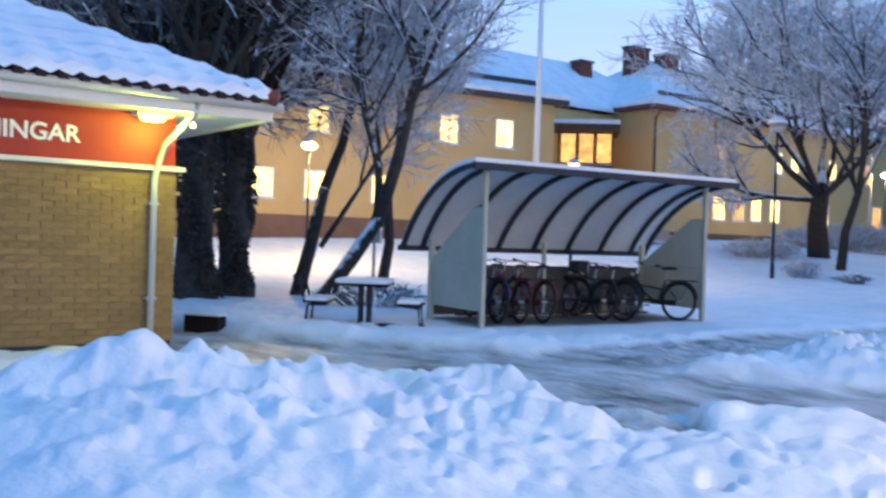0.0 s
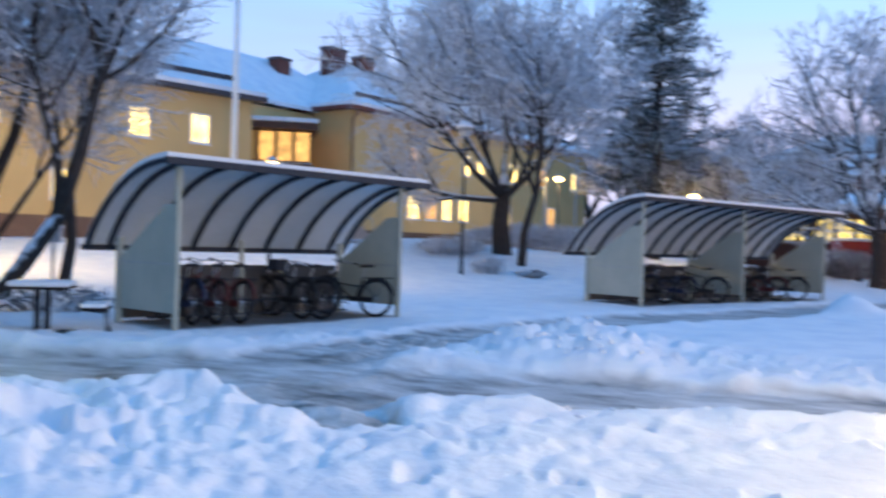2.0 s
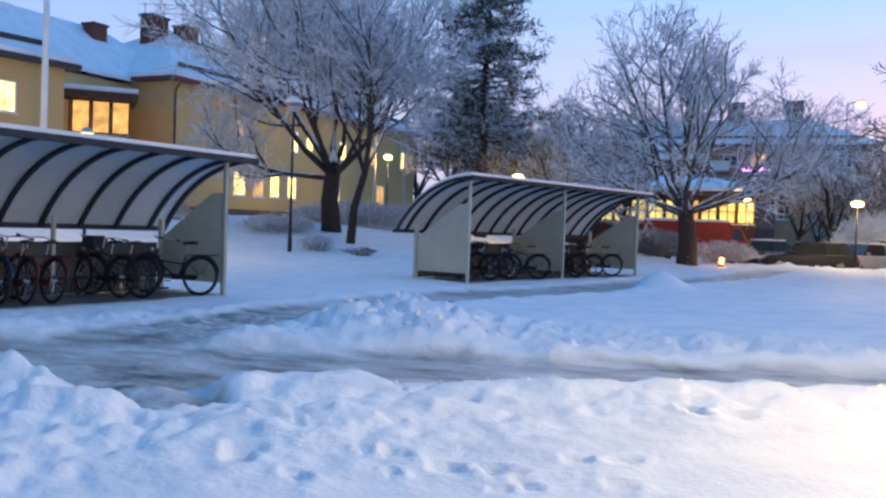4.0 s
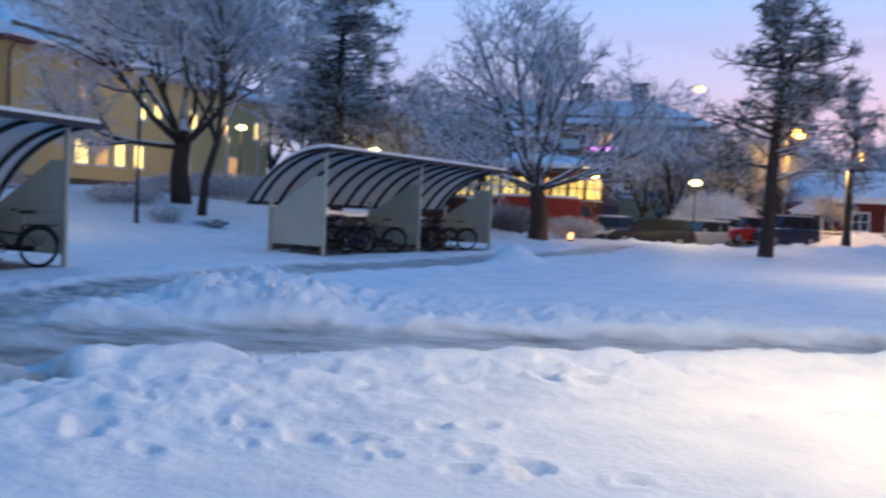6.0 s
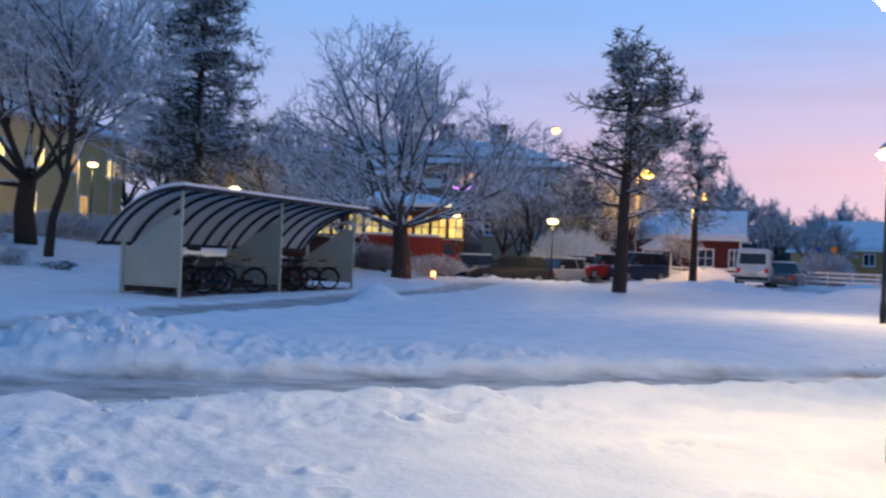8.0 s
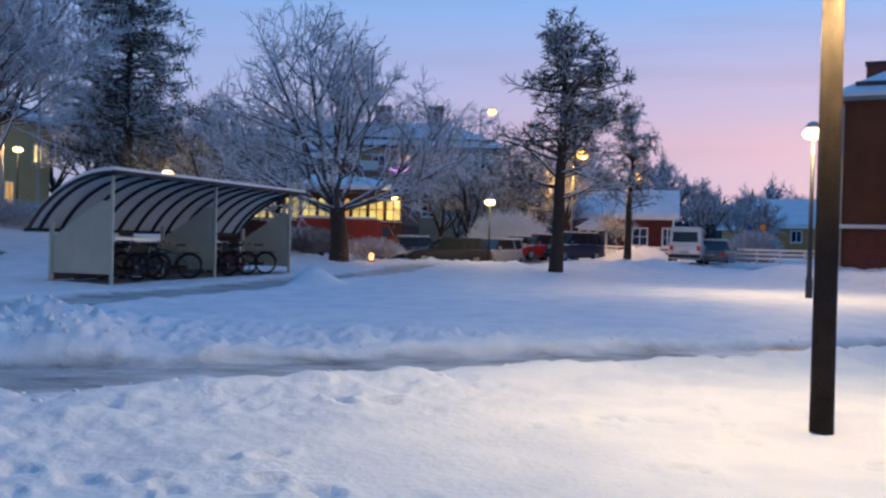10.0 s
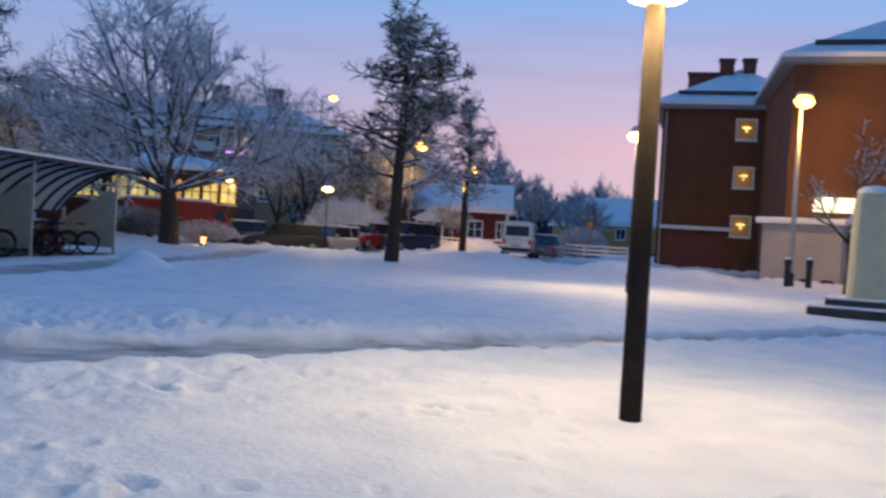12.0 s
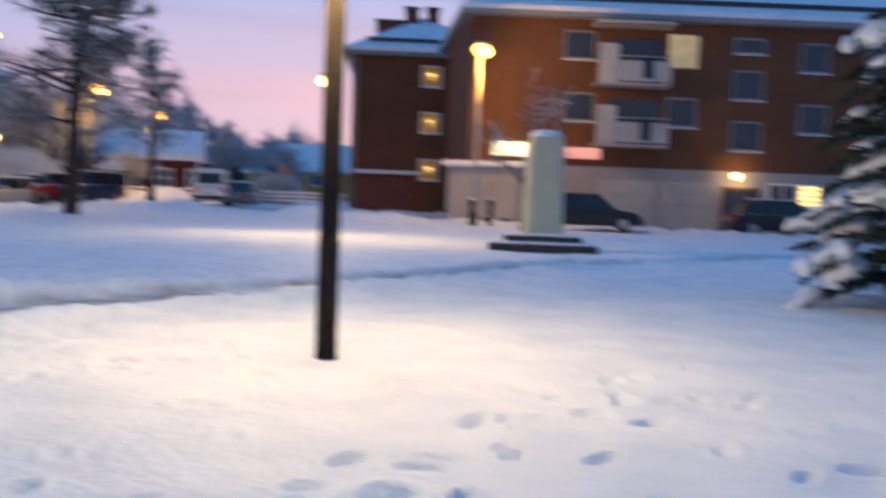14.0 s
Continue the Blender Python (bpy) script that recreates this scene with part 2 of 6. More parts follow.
class Geo:
    """Collects the vertices and faces of one mesh."""

    def __init__(self):
        self.v, self.f = [], []

    def add(self, verts, faces):
        k = len(self.v)
        self.v += [tuple(p) for p in verts]
        self.f += [tuple(i + k for i in q) for q in faces]
        return self

    def box(self, x0, y0, z0, x1, y1, z1, m=None):
        p = [(x, y, z) for z in (z0, z1) for x, y in ((x0, y0), (x1, y0), (x1, y1), (x0, y1))]
        if m is not None:
            p = [m @ Vector(q) for q in p]
        return self.add(p, [(3, 2, 1, 0), (4, 5, 6, 7), (0, 1, 5, 4), (1, 2, 6, 5), (2, 3, 7, 6), (3, 0, 4, 7)])

    def tube(self, pts, radii, n=8, caps=True):
        pts = [Vector(p) for p in pts]
        if isinstance(radii, (int, float)):
            radii = [radii] * len(pts)
        rings = []
        for i, p in enumerate(pts):
            d = (pts[min(i + 1, len(pts) - 1)] - pts[max(i - 1, 0)]).normalized()
            a = d.orthogonal().normalized() if abs(d.z) < 0.9 else Vector((1, 0, 0)).cross(d).normalized()
            if abs(d.z) < 0.9:
                a = d.cross(Vector((0, 0, 1))).normalized()
            b = d.cross(a)
            rings.append([p + radii[i] * (math.cos(2 * math.pi * k / n) * a + math.sin(2 * math.pi * k / n) * b) for k in range(n)])
        f = [(i * n + k, i * n + (k + 1) % n, (i + 1) * n + (k + 1) % n, (i + 1) * n + k) for i in range(len(pts) - 1) for k in range(n)]
        if caps:
            f += [tuple(range(n - 1, -1, -1)), tuple((len(pts) - 1) * n + k for k in range(n))]
        return self.add([q for r in rings for q in r], f)

    def lathe(self, profile, n=16, at=(0, 0, 0), m=None):
        ps = [Vector((r * math.cos(2 * math.pi * k / n), r * math.sin(2 * math.pi * k / n), z)) for r, z in profile for k in range(n)]
        ps = [(m @ p if m is not None else p) + Vector(at) for p in ps]
        f = [(i * n + k, i * n + (k + 1) % n, (i + 1) * n + (k + 1) % n, (i + 1) * n + k) for i in range(len(profile) - 1) for k in range(n)]
        f += [tuple(range(n - 1, -1, -1)), tuple((len(profile) - 1) * n + k for k in range(n))]
        return self.add(ps, f)

    def extrude(self, outline, a, b, to):
        """A prism: outline of (u, v) pairs, from depth a to depth b; to(u, v, d) gives the place."""
        n = len(outline)
        return self.add([to(u, v, a) for u, v in outline] + [to(u, v, b) for u, v in outline],
                        [tuple(range(n - 1, -1, -1)), tuple(range(n, 2 * n))] + [(k, (k + 1) % n, n + (k + 1) % n, n + k) for k in range(n)])

    def mesh(self, name, mat, smooth=False):
        d = bpy.data.meshes.new(name)
        d.from_pydata(self.v, [], self.f)
        d.materials.append(mat)
        d.update()
        bm = bmesh.new()
        bm.from_mesh(d)
        bmesh.ops.recalc_face_normals(bm, faces=bm.faces)
        bm.to_mesh(d)
        bm.free()
        if smooth:
            d.polygons.foreach_set("use_smooth", [True] * len(d.polygons))
        return d


def part(name, geo, mat, parent=None, label="", bevel=0.0, smooth=False, m=None):
    """Links one mesh as an object of its own, under a thing or a part."""
    ob = new(name, geo.mesh(name, mat, smooth) if isinstance(geo, Geo) else geo)
    if parent is not None:
        ob.parent = parent
    if m is not None:
        ob.matrix_basis = m
    if bevel:
        mod = ob.modifiers.new("rounded", "BEVEL")
        mod.width, mod.segments, mod.limit_method, mod.angle_limit = bevel, 2, "ANGLE", radians(40)
    return tagged(ob, label)


def thing(name, label, category, m=None, group="", kind=""):
    ob = new(name)
    ob.empty_display_size = 0.2
    if m is not None:
        ob.matrix_basis = m
    return tagged(ob, label, category, group, kind)


def fbm(x, y, s, seed=0, octaves=4):
    """Smooth noise on arrays, about -1 to 1."""
    out, amp, tot = np.zeros_like(x), 1.0, 0.0
    rs = np.random.RandomState(seed)
    for o in range(octaves):
        tab = rs.rand(64, 64)
        u, v = x / s * 2**o + rs.rand() * 64, y / s * 2**o + rs.rand() * 64
        i, j = np.floor(u).astype(int), np.floor(v).astype(int)
        a, b = u - i, v - j
        a, b = a * a * (3 - 2 * a), b * b * (3 - 2 * b)
        g = lambda p, q: tab[p % 64, q % 64]
        out += amp * ((g(i, j) * (1 - a) + g(i + 1, j) * a) * (1 - b) + (g(i, j + 1) * (1 - a) + g(i + 1, j + 1) * a) * b - 0.5)
        tot += amp
        amp *= 0.5
    return 2 * out / tot


def ribbon(x, y, pts):
    """How far (x, y) lies from a line of (x, y, half width) points, in half widths."""
    best = np.full_like(x, 1e9)
    for (ax, ay, aw), (bx, by, bw) in zip(pts, pts[1:]):
        dx, dy = bx - ax, by - ay
        t = np.clip(((x - ax) * dx + (y - ay) * dy) / (dx * dx + dy * dy), 0, 1)
        best = np.minimum(best, np.hypot(x - ax - t * dx, y - ay - t * dy) / (aw + t * (bw - aw)))
    return best


def step(x, a, b):
    t = np.clip((x - a) / (b - a), 0, 1)
    return t * t * (3 - 2 * t)


# ---- ground: one sheet of snow with ploughed ways, banks, heaps and footprints ----
ROAD = ((-14, 4.2, 2.2), (-10, 6.3, 1.7), (-7, 7.9, 1.75), (-4.4, 8.8, 1.5), (-1.6, 9.65, 1.15), (1.5, 10.85, 1.0), (5.9, 12.3, 0.65), (10.8, 13.95, 0.4), (20.7, 15.0, 0.4), (45, 16.5, 0.5))
PATH_B = ((-6.8, 8.8, 1.0), (-6.7, 12.4, 0.9), (-5.9, 17.5, 0.95), (-4.5, 21.5, 0.95), (-1.9, 28.6, 0.9), (0.6, 35, 0.8), (3, 44, 1.0))
STREET = ((-2, 54, 3.0), (10, 49, 3.4), (22, 47, 3.6), (30, 37, 4.0), (36, 27, 4.0), (46, 10, 4.0))
TONGUE = ((-6.2, 7.4, 1.0), (-4.6, 6.7, 0.7), (-3.9, 6.15, 0.4))
CREST = ((-7.2, 1.3, 0.16, 0.8), (-6.75, 2.2, 0.28, 0.7), (-6.5, 2.6, 0.50, 0.6), (-6.28, 3.05, 0.70, 0.5), (-6.1, 3.42, 0.50, 0.6), (-5.86, 3.8, 0.34, 0.8), (-5.6, 4.15, 0.28, 0.8), (-5.19, 4.68, 0.2, 0.8), (-4.75, 5.1, 0.17, 0.8), (-4.35, 5.42, 0.16, 0.7), (-3.5, 5.7, 0.02, 0.6), (-2.5, 6.3, 0.04, 0.8),
         (-5.3, 2.6, 0.38, 1.3), (-5.0, 3.6, 0.24, 1.2), (-4.4, 2.4, 0.2, 1.2), (-5.9, 1.6, 0.25, 1.1))
HEAPS = ((-4.9, 12.3, 0.34, 0.55), (-4.3, 11.5, 0.30, 0.6), (-3.9, 12.9, 0.24, 0.8), (-3.3, 11.6, 0.22, 0.6), (-4.6, 14.2, 0.25, 0.7), (-1.25, 26.3, 0.5, 0.6), (17.5, 36, 0.55, 1.6), (20, 34, 0.4, 1.6), (14.5, 44, 0.35, 1.6), (11.5, 43, 0.2, 1.8), (18.5, 60, 1.0, 2.5), (-23, 38, 0.1, 2.5))
FEET = [(-0.14, 7.33), (1.89, 6.78), (2.65, 6.13), (2.2, 6.75), (-0.09, 7.2), (3.6, 5.6), (0.2, 7.35)]
rnd = random.Random(5)
FEET = [(fx, fy, rnd.uniform(0, 3.1), 1.0) for fx, fy in FEET]
for k in range(40):
    s_ = k / 40
    FEET.append((-2.6 + 8.2 * s_ + rnd.uniform(-0.25, 0.25), 4.7 - 1.0 * s_ + 0.7 * math.sin(s_ * 9) + rnd.uniform(-0.3, 0.3), rnd.uniform(-0.6, 0.6), rnd.uniform(0.55, 0.9)))
for k in range(46):
    FEET.append((rnd.uniform(-3.0, 7.0), rnd.uniform(3.3, 8.2), rnd.uniform(-0.8, 0.8), rnd.uniform(0.4, 0.85)))

for k in range(22):
    FEET.append((rnd.uniform(0.2, 6.5), rnd.uniform(2.2, 4.4), rnd.uniform(-0.8, 0.8), rnd.uniform(0.5, 0.95)))


def heights(x, y):
    d = np.hypot(x, y)
    far = step(d, 30, 46)
    left = step(-x, -2, 24)
    h = far * (0.12 + left * 1.25) + step(d, 44, 56) * left * 0.5
    h = h + 0.10 * fbm(x, y, 6, 1) + 0.035 * fbm(x, y, 0.9, 2) + 0.011 * fbm(x, y, 0.3, 3, 2)
    near_swell = step(y, 3, 8) * (1 - step(y, 8, 10)) * step(x, -3, 0)
    h = h + 0.05 * near_swell
    for hx, hy, hz, hr in HEAPS:
        q = ((x - hx) ** 2 + (y - hy) ** 2) / hr**2
        h = h + hz * np.exp(-q * 0.9) * (1 + 0.35 * fbm(x, y, 0.55, 7, 3))
    pile = np.zeros_like(x)
    for hx, hy, hz, hr in CREST:
        pile = pile + (hz * np.exp(-((x - hx) ** 2 + (y - hy) ** 2) / hr**2)) ** 4
    h = h + pile**0.25 * (1 + 0.18 * fbm(x, y, 0.5, 7, 3))
    slush = np.zeros_like(x)
    for pts, deep, bank in ((ROAD, 0.12, 0.07), (PATH_B, 0.06, 0.05), (TONGUE, 0.06, 0.015), (STREET, 0.08, 0.16)):
        r = ribbon(x, y, pts) + 0.16 * fbm(x, y, 1.1, 11) + 0.08 * fbm(x, y, 0.4, 12, 2)
        inside = 1 - step(r, 0.85, 1.1)
        rim = np.exp(-((r - 1.35) / 0.3) ** 2)
        lumps = np.maximum(0, fbm(x, y, 0.5, 13, 3) + 0.25)
        h = h * (1 - 0.75 * inside * (d < 60)) - deep * inside + rim * (bank * 0.5 + bank * 1.5 * lumps)
        slush = np.maximum(slush, inside)
    rough = np.exp(-((ribbon(x, y, ROAD) - 2.1) / 0.9) ** 2) * (d < 20)
    h = h + rough * 0.03 * fbm(x, y, 0.35, 17, 3)
    lumpy = np.exp(-(((x + 5.3) / 1.8) ** 2 + ((y - 4.2) / 2.6) ** 2))
    soft_abs = lambda q: np.sqrt(q * q + 0.04) - 0.33
    billow = soft_abs(fbm(x, y, 0.6, 23, 2)) + 0.5 * soft_abs(fbm(x, y, 0.26, 24, 2)) + 0.34 * fbm(x, y, 0.14, 25, 2)
    banks = np.exp(-(((x + 4.2) / 2.2) ** 2 + ((y - 13) / 2.5) ** 2)) + 0.7 * np.exp(-(((x + 0.5) / 5) ** 2 + ((y - 13.2) / 1.4) ** 2))
    h = h + billow * (0.22 * lumpy + 0.09 * rough + 0.18 * banks + 0.006)
    for fx, fy, turn, size in FEET:
        m = (np.abs(x - fx) < 0.5) & (np.abs(y - fy) < 0.5)
        if not m.any():
            continue
        dx, dy = x[m] - fx, y[m] - fy
        u, v = dx * math.cos(turn) + dy * math.sin(turn), dy * math.cos(turn) - dx * math.sin(turn)
        q = (u / (0.14 * size)) ** 2 + (v / (0.075 * size)) ** 2
        h[m] = h[m] - 0.085 * size * np.exp(-q * q) + 0.014 * np.exp(-((np.sqrt(q) - 1.6) / 0.45) ** 2)
    h = h - 0.05 * np.exp(-(((x - 3.5) / 0.25) ** 2 + ((y - 6.7) / 0.25) ** 2))
    bare = np.zeros_like(x)
    for (ax, ay), (bx, by), deep in (((-10.4, 11.25), (-9.12, 16.15), 1.9), ((-6.4, 24.6), (-2.55, 33.6), 2.1)):
        L = math.hypot(bx - ax, by - ay)
        ux, uy = (bx - ax) / L, (by - ay) / L
        u, v = (x - ax) * ux + (y - ay) * uy, -(x - ax) * uy + (y - ay) * ux
        ragged = 0.12 * fbm(x, y, 0.7, 31, 3)
        under = step(u + ragged, -0.15, 0.1) * (1 - step(u + ragged, L - 0.1, L + 0.15)) * step(v + ragged, -0.15, 0.15) * (1 - step(v + ragged, deep - 0.2, deep + 0.1))
        h = h * (1 - under) + under * (-0.02)
        slush, bare = np.maximum(slush, under), np.maximum(bare, under * 0.8)
    for px, py, pr in ((-4.6, 7.95, 0.32), (-4.95, 7.75, 0.28), (-4.2, 8.2, 0.25)):
        bare = np.maximum(bare, 0.8 * np.exp(-(((x - px) / pr) ** 2 + ((y - py) / (pr * 0.6)) ** 2) * (1 + 0.5 * fbm(x, y, 0.3, 33, 2))))
    return h, np.clip(slush, 0, 1), np.clip(bare, 0, 1)


def gz(x, y):
    """Height of the ground at a place."""
    return float(heights(np.array([float(x)]), np.array([float(y)]))[0][0])


def build_ground():
    fine = np.radians(np.arange(-78, 66.01, 0.16))
    coarse = np.radians(np.arange(70, 282, 4.0))
    ang = np.concatenate([fine, coarse])
    rad = np.concatenate([[0.02, 1.0, 1.8, 2.4], 2.8 * 1.0105 ** np.arange(0, 330), [100, 130, 200, 400, 900, 2500]])
    a, r = np.meshgrid(ang, rad)
    x, y = r * np.sin(a), r * np.cos(a) - 0.5
    h, slush, bare = heights(x, y)
    h = np.where(r > 95, np.where(x < 0, 1.2, 0.4), h)
    n, k = len(ang), len(rad)
    verts = np.stack([x, y, h], -1).reshape(-1, 3)
    i, j = np.meshgrid(np.arange(k - 1), np.arange(n), indexing="ij")
    j2 = (j + 1) % n
    faces = np.stack([i * n + j, (i + 1) * n + j, (i + 1) * n + j2, i * n + j2], -1).reshape(-1, 4)
    d = bpy.data.meshes.new("ground")
    d.from_pydata(verts.tolist(), [], faces.tolist())
    at = d.attributes.new("slush", "FLOAT", "POINT")
    at.data.foreach_set("value", slush.reshape(-1).astype(np.float32))
    at = d.attributes.new("bare", "FLOAT", "POINT")
    at.data.foreach_set("value", bare.reshape(-1).astype(np.float32))
    d.materials.append(M_GROUND)
    d.polygons.foreach_set("use_smooth", [True] * len(d.polygons))
    d.update()
    bm = bmesh.new()
    bm.from_mesh(d)
    bmesh.ops.recalc_face_normals(bm, faces=bm.faces)
    if sum(f.normal.z for f in list(bm.faces)[:2000]) < 0:
        bmesh.ops.reverse_faces(bm, faces=bm.faces)
    bm.to_mesh(d)
    bm.free()
    tagged(new("ground", d), "deep trodden snow with ploughed slushy ways and heaps", "snow", kind="structure")


build_ground()


def snow_clods():
    """Broken lumps lying on the ploughed heaps and along the cleared way."""
    rng = random.Random(15)
    unit = bmesh.new()
    bmesh.ops.create_icosphere(unit, subdivisions=1, radius=1.0)
    uv, uf = [v.co.copy() for v in unit.verts], [tuple(v.index for v in f.verts) for f in unit.faces]
    unit.free()
    spots = []
    for hx, hy, hz, hr in HEAPS[:5]:
        spots += [(rng.gauss(hx, hr * 0.7), rng.gauss(hy, hr * 0.7), rng.uniform(0.03, 0.08)) for _ in range(12)]
    for (ax, ay, aw), (bx, by, bw) in zip(ROAD[3:7], ROAD[4:8]):
        for _ in range(12):
            f, side = rng.random(), rng.choice((-1, -1, 1))
            w = (aw + f * (bw - aw)) * rng.uniform(1.05, 1.6) * side
            spots.append((ax + f * (bx - ax) - w * 0.3, ay + f * (by - ay) + w * 0.95, rng.uniform(0.012, 0.04)))
    hs, slush, _ = heights(np.array([q[0] for q in spots]), np.array([q[1] for q in spots]))
    g = Geo()
    for (x, y, r), z, wet in zip(spots, hs, slush):
        if wet > 0.2:
            continue
        turn = Matrix.Rotation(rng.uniform(0, 6.3), 3, (rng.random(), rng.random(), 1))
        sx, sy, sz = rng.uniform(0.8, 1.4), rng.uniform(0.7, 1.1), rng.uniform(0.5, 0.8)
        g.add([turn @ Vector((v.x * r * sx, v.y * r * sy, v.z * r * sz)) * rng.uniform(0.82, 1.15) + Vector((x, y, float(z) - r * 0.05)) for v in uv], uf)
    tagged(new("snow_clods", g.mesh("snow_clods", M_SNOW, True)), "broken lumps of snow on the ploughed heaps", "snow", kind="stuff")


snow_clods()

# ---- buildings ----


def facade_frame(p0, p1, z0=0.0):
    """A pose whose x runs along a wall from p0 to p1, y into the building, z up."""
    d = Vector((p1[0] - p0[0], p1[1] - p0[1], 0))
    L = d.length
    d.normalize()
    inn = Vector((-d.y, d.x, 0))
    return Matrix(((d.x, inn.x, 0, p0[0]), (d.y, inn.y, 0, p0[1]), (0, 0, 1, z0), (0, 0, 0, 1))), L


def window(parent, x, z, w, h, lit=None, frame_mat=None, mullions=1, y=0.0, bars=0, label=""):
    """A window with its frame and sill in the wall of parent, sunk a little; x, z: its middle."""
    fm = frame_mat or M_WHITE
    t = 0.09
    ring = [(x - w / 2, z - h / 2), (x + w / 2, z - h / 2), (x + w / 2, z + h / 2), (x - w / 2, z + h / 2)]
    inner = [(x - w / 2 + t, z - h / 2 + t), (x + w / 2 - t, z - h / 2 + t), (x + w / 2 - t, z + h / 2 - t), (x - w / 2 + t, z + h / 2 - t)]
    verts = [(a, d, b) for d in (y - 0.05, y + 0.06) for a, b in ring + inner]
    faces = []
    for k in range(4):
        n = (k + 1) % 4
        faces += [(k, n, 4 + n, 4 + k), (8 + k, 12 + k, 12 + n, 8 + n), (k, 8 + k, 8 + n, n), (4 + k, 4 + n, 12 + n, 12 + k)]
    win = part("window", Geo().add(verts, faces), fm, parent, label)
    for k in range(mullions):
        mx = x - w / 2 + w * (k + 1) / (mullions + 1)
        part("mullion", Geo().box(mx - 0.035, y - 0.035, z - h / 2 + t, mx + 0.035, y + 0.05, z + h / 2 - t), fm, win)
    for k in range(bars):
        mz = z - h / 2 + h * (k + 1) / (bars + 1)
        part("glazing_bar", Geo().box(x - w / 2 + t, y - 0.03, mz - 0.025, x + w / 2 - t, y + 0.05, mz + 0.025), fm, win)
    part("pane", Geo().box(x - w / 2 + t, y - 0.012, z - h / 2 + t, x + w / 2 - t, y + 0.03, z + h / 2 - t), lit or M_PANE, win, "lit yellow pane" if lit else "dark pane")
    part("sill", Geo().box(x - w / 2 - 0.06, y - 0.14, z - h / 2 - 0.06, x + w / 2 + 0.06, y - 0.052, z - h / 2 - 0.01), M_SNOW, win, "snow-covered sill")
    return win


def hip_roof(L, D, z, rise, over=0.55, hip=True, thick=0.22):
    """Outline of a hipped or gabled roof over L x D, as a slab of that thickness: upper and lower skin."""
    x0, x1, y0, y1 = -over, L + over, -over, D + over
    r = (D / 2 + over) if hip else 0.0
    r = min(r, (x1 - x0) / 2 - 0.01)
    top = [(x0, y0, z), (x1, y0, z), (x1, y1, z), (x0, y1, z), (x0 + r, D / 2, z + rise), (x1 - r, D / 2, z + rise)]
    g = Geo()
    n = 6
    fs = [(0, 1, 5, 4), (1, 2, 5), (2, 3, 4, 5), (3, 0, 4)]
    g.add([(a, b, c + thick) for a, b, c in top] + top, fs + [tuple(i + n for i in reversed(f)) for f in fs] + [(0, 1, n + 1, n), (1, 2, n + 2, n + 1), (2, 3, n + 3, n + 2), (3, 0, n, n + 3)])
    return g


def house(name, label, p0, p1, depth, z0, z1, wall_mat, rise, windows, plinth=0.0, fascia=None, hip=True, chimneys=(), over=0.55, guard=True, frame_mat=None, slant=0.0):
    """A building whose front runs from p0 to p1: walls, hipped snowy roof, eaves, chimneys and windows of (x, z, w, h, lit); slant: how far the back of the end wall runs out."""
    m, L = facade_frame(p0, p1)
    b = thing(name, label, "building", m)
    def lean(g):
        g.v = [(x - slant * (y / depth) * max(0.0, 1 - x / L), y, z) for x, y, z in g.v]
        return g

    part("wall", lean(Geo().box(0, 0, z0 - 1.5, L, depth, z1)), wall_mat, b)
    if plinth:
        part("plinth", Geo().box(-0.04, -0.04, z0 - 1.5, L + 0.04, depth + 0.04, z0 + plinth), M_PLINTH, b, "brown plinth")
    part("eave_board", lean(Geo().box(-over - 0.02, -over - 0.02, z1 + 0.002, L + over + 0.02, depth + over + 0.02, z1 + 0.24)), fascia or M_FASCIA, b, "dark boarded eaves")
    roof = part("roof", lean(hip_roof(L, depth, z1 + 0.245, rise, over, hip)), M_SNOW, b, "snow-covered roof")
    if guard:
        g = Geo()
        slope = rise / (depth / 2 + over)
        g.box(0.8, 0.35, z1 + 0.5 + slope * 0.9, L - 0.8, 0.42, z1 + 0.75 + slope * 0.9)
        part("snow_guard", g, M_TIN, roof, "dark snow guard rail")
    for cx, cy, cw, cd, ct in chimneys:
        c = part("chimney", Geo().box(cx - cw / 2, cy - cd / 2, z1 + 0.5, cx + cw / 2, cy + cd / 2, ct), M_CHIMNEY, roof, "brick chimney", 0.03)
        part("chimney_cap", Geo().box(cx - cw / 2 - 0.08, cy - cd / 2 - 0.08, ct + 0.003, cx + cw / 2 + 0.08, cy + cd / 2 + 0.08, ct + 0.16), M_TIN, c, "", 0.02)
    for x, z, w, h, lit, *more in windows:
        window(b, x, z, w, h, lit, frame_mat, mullions=more[0] if more else 1, bars=more[1] if len(more) > 1 else 0)
    return b, L


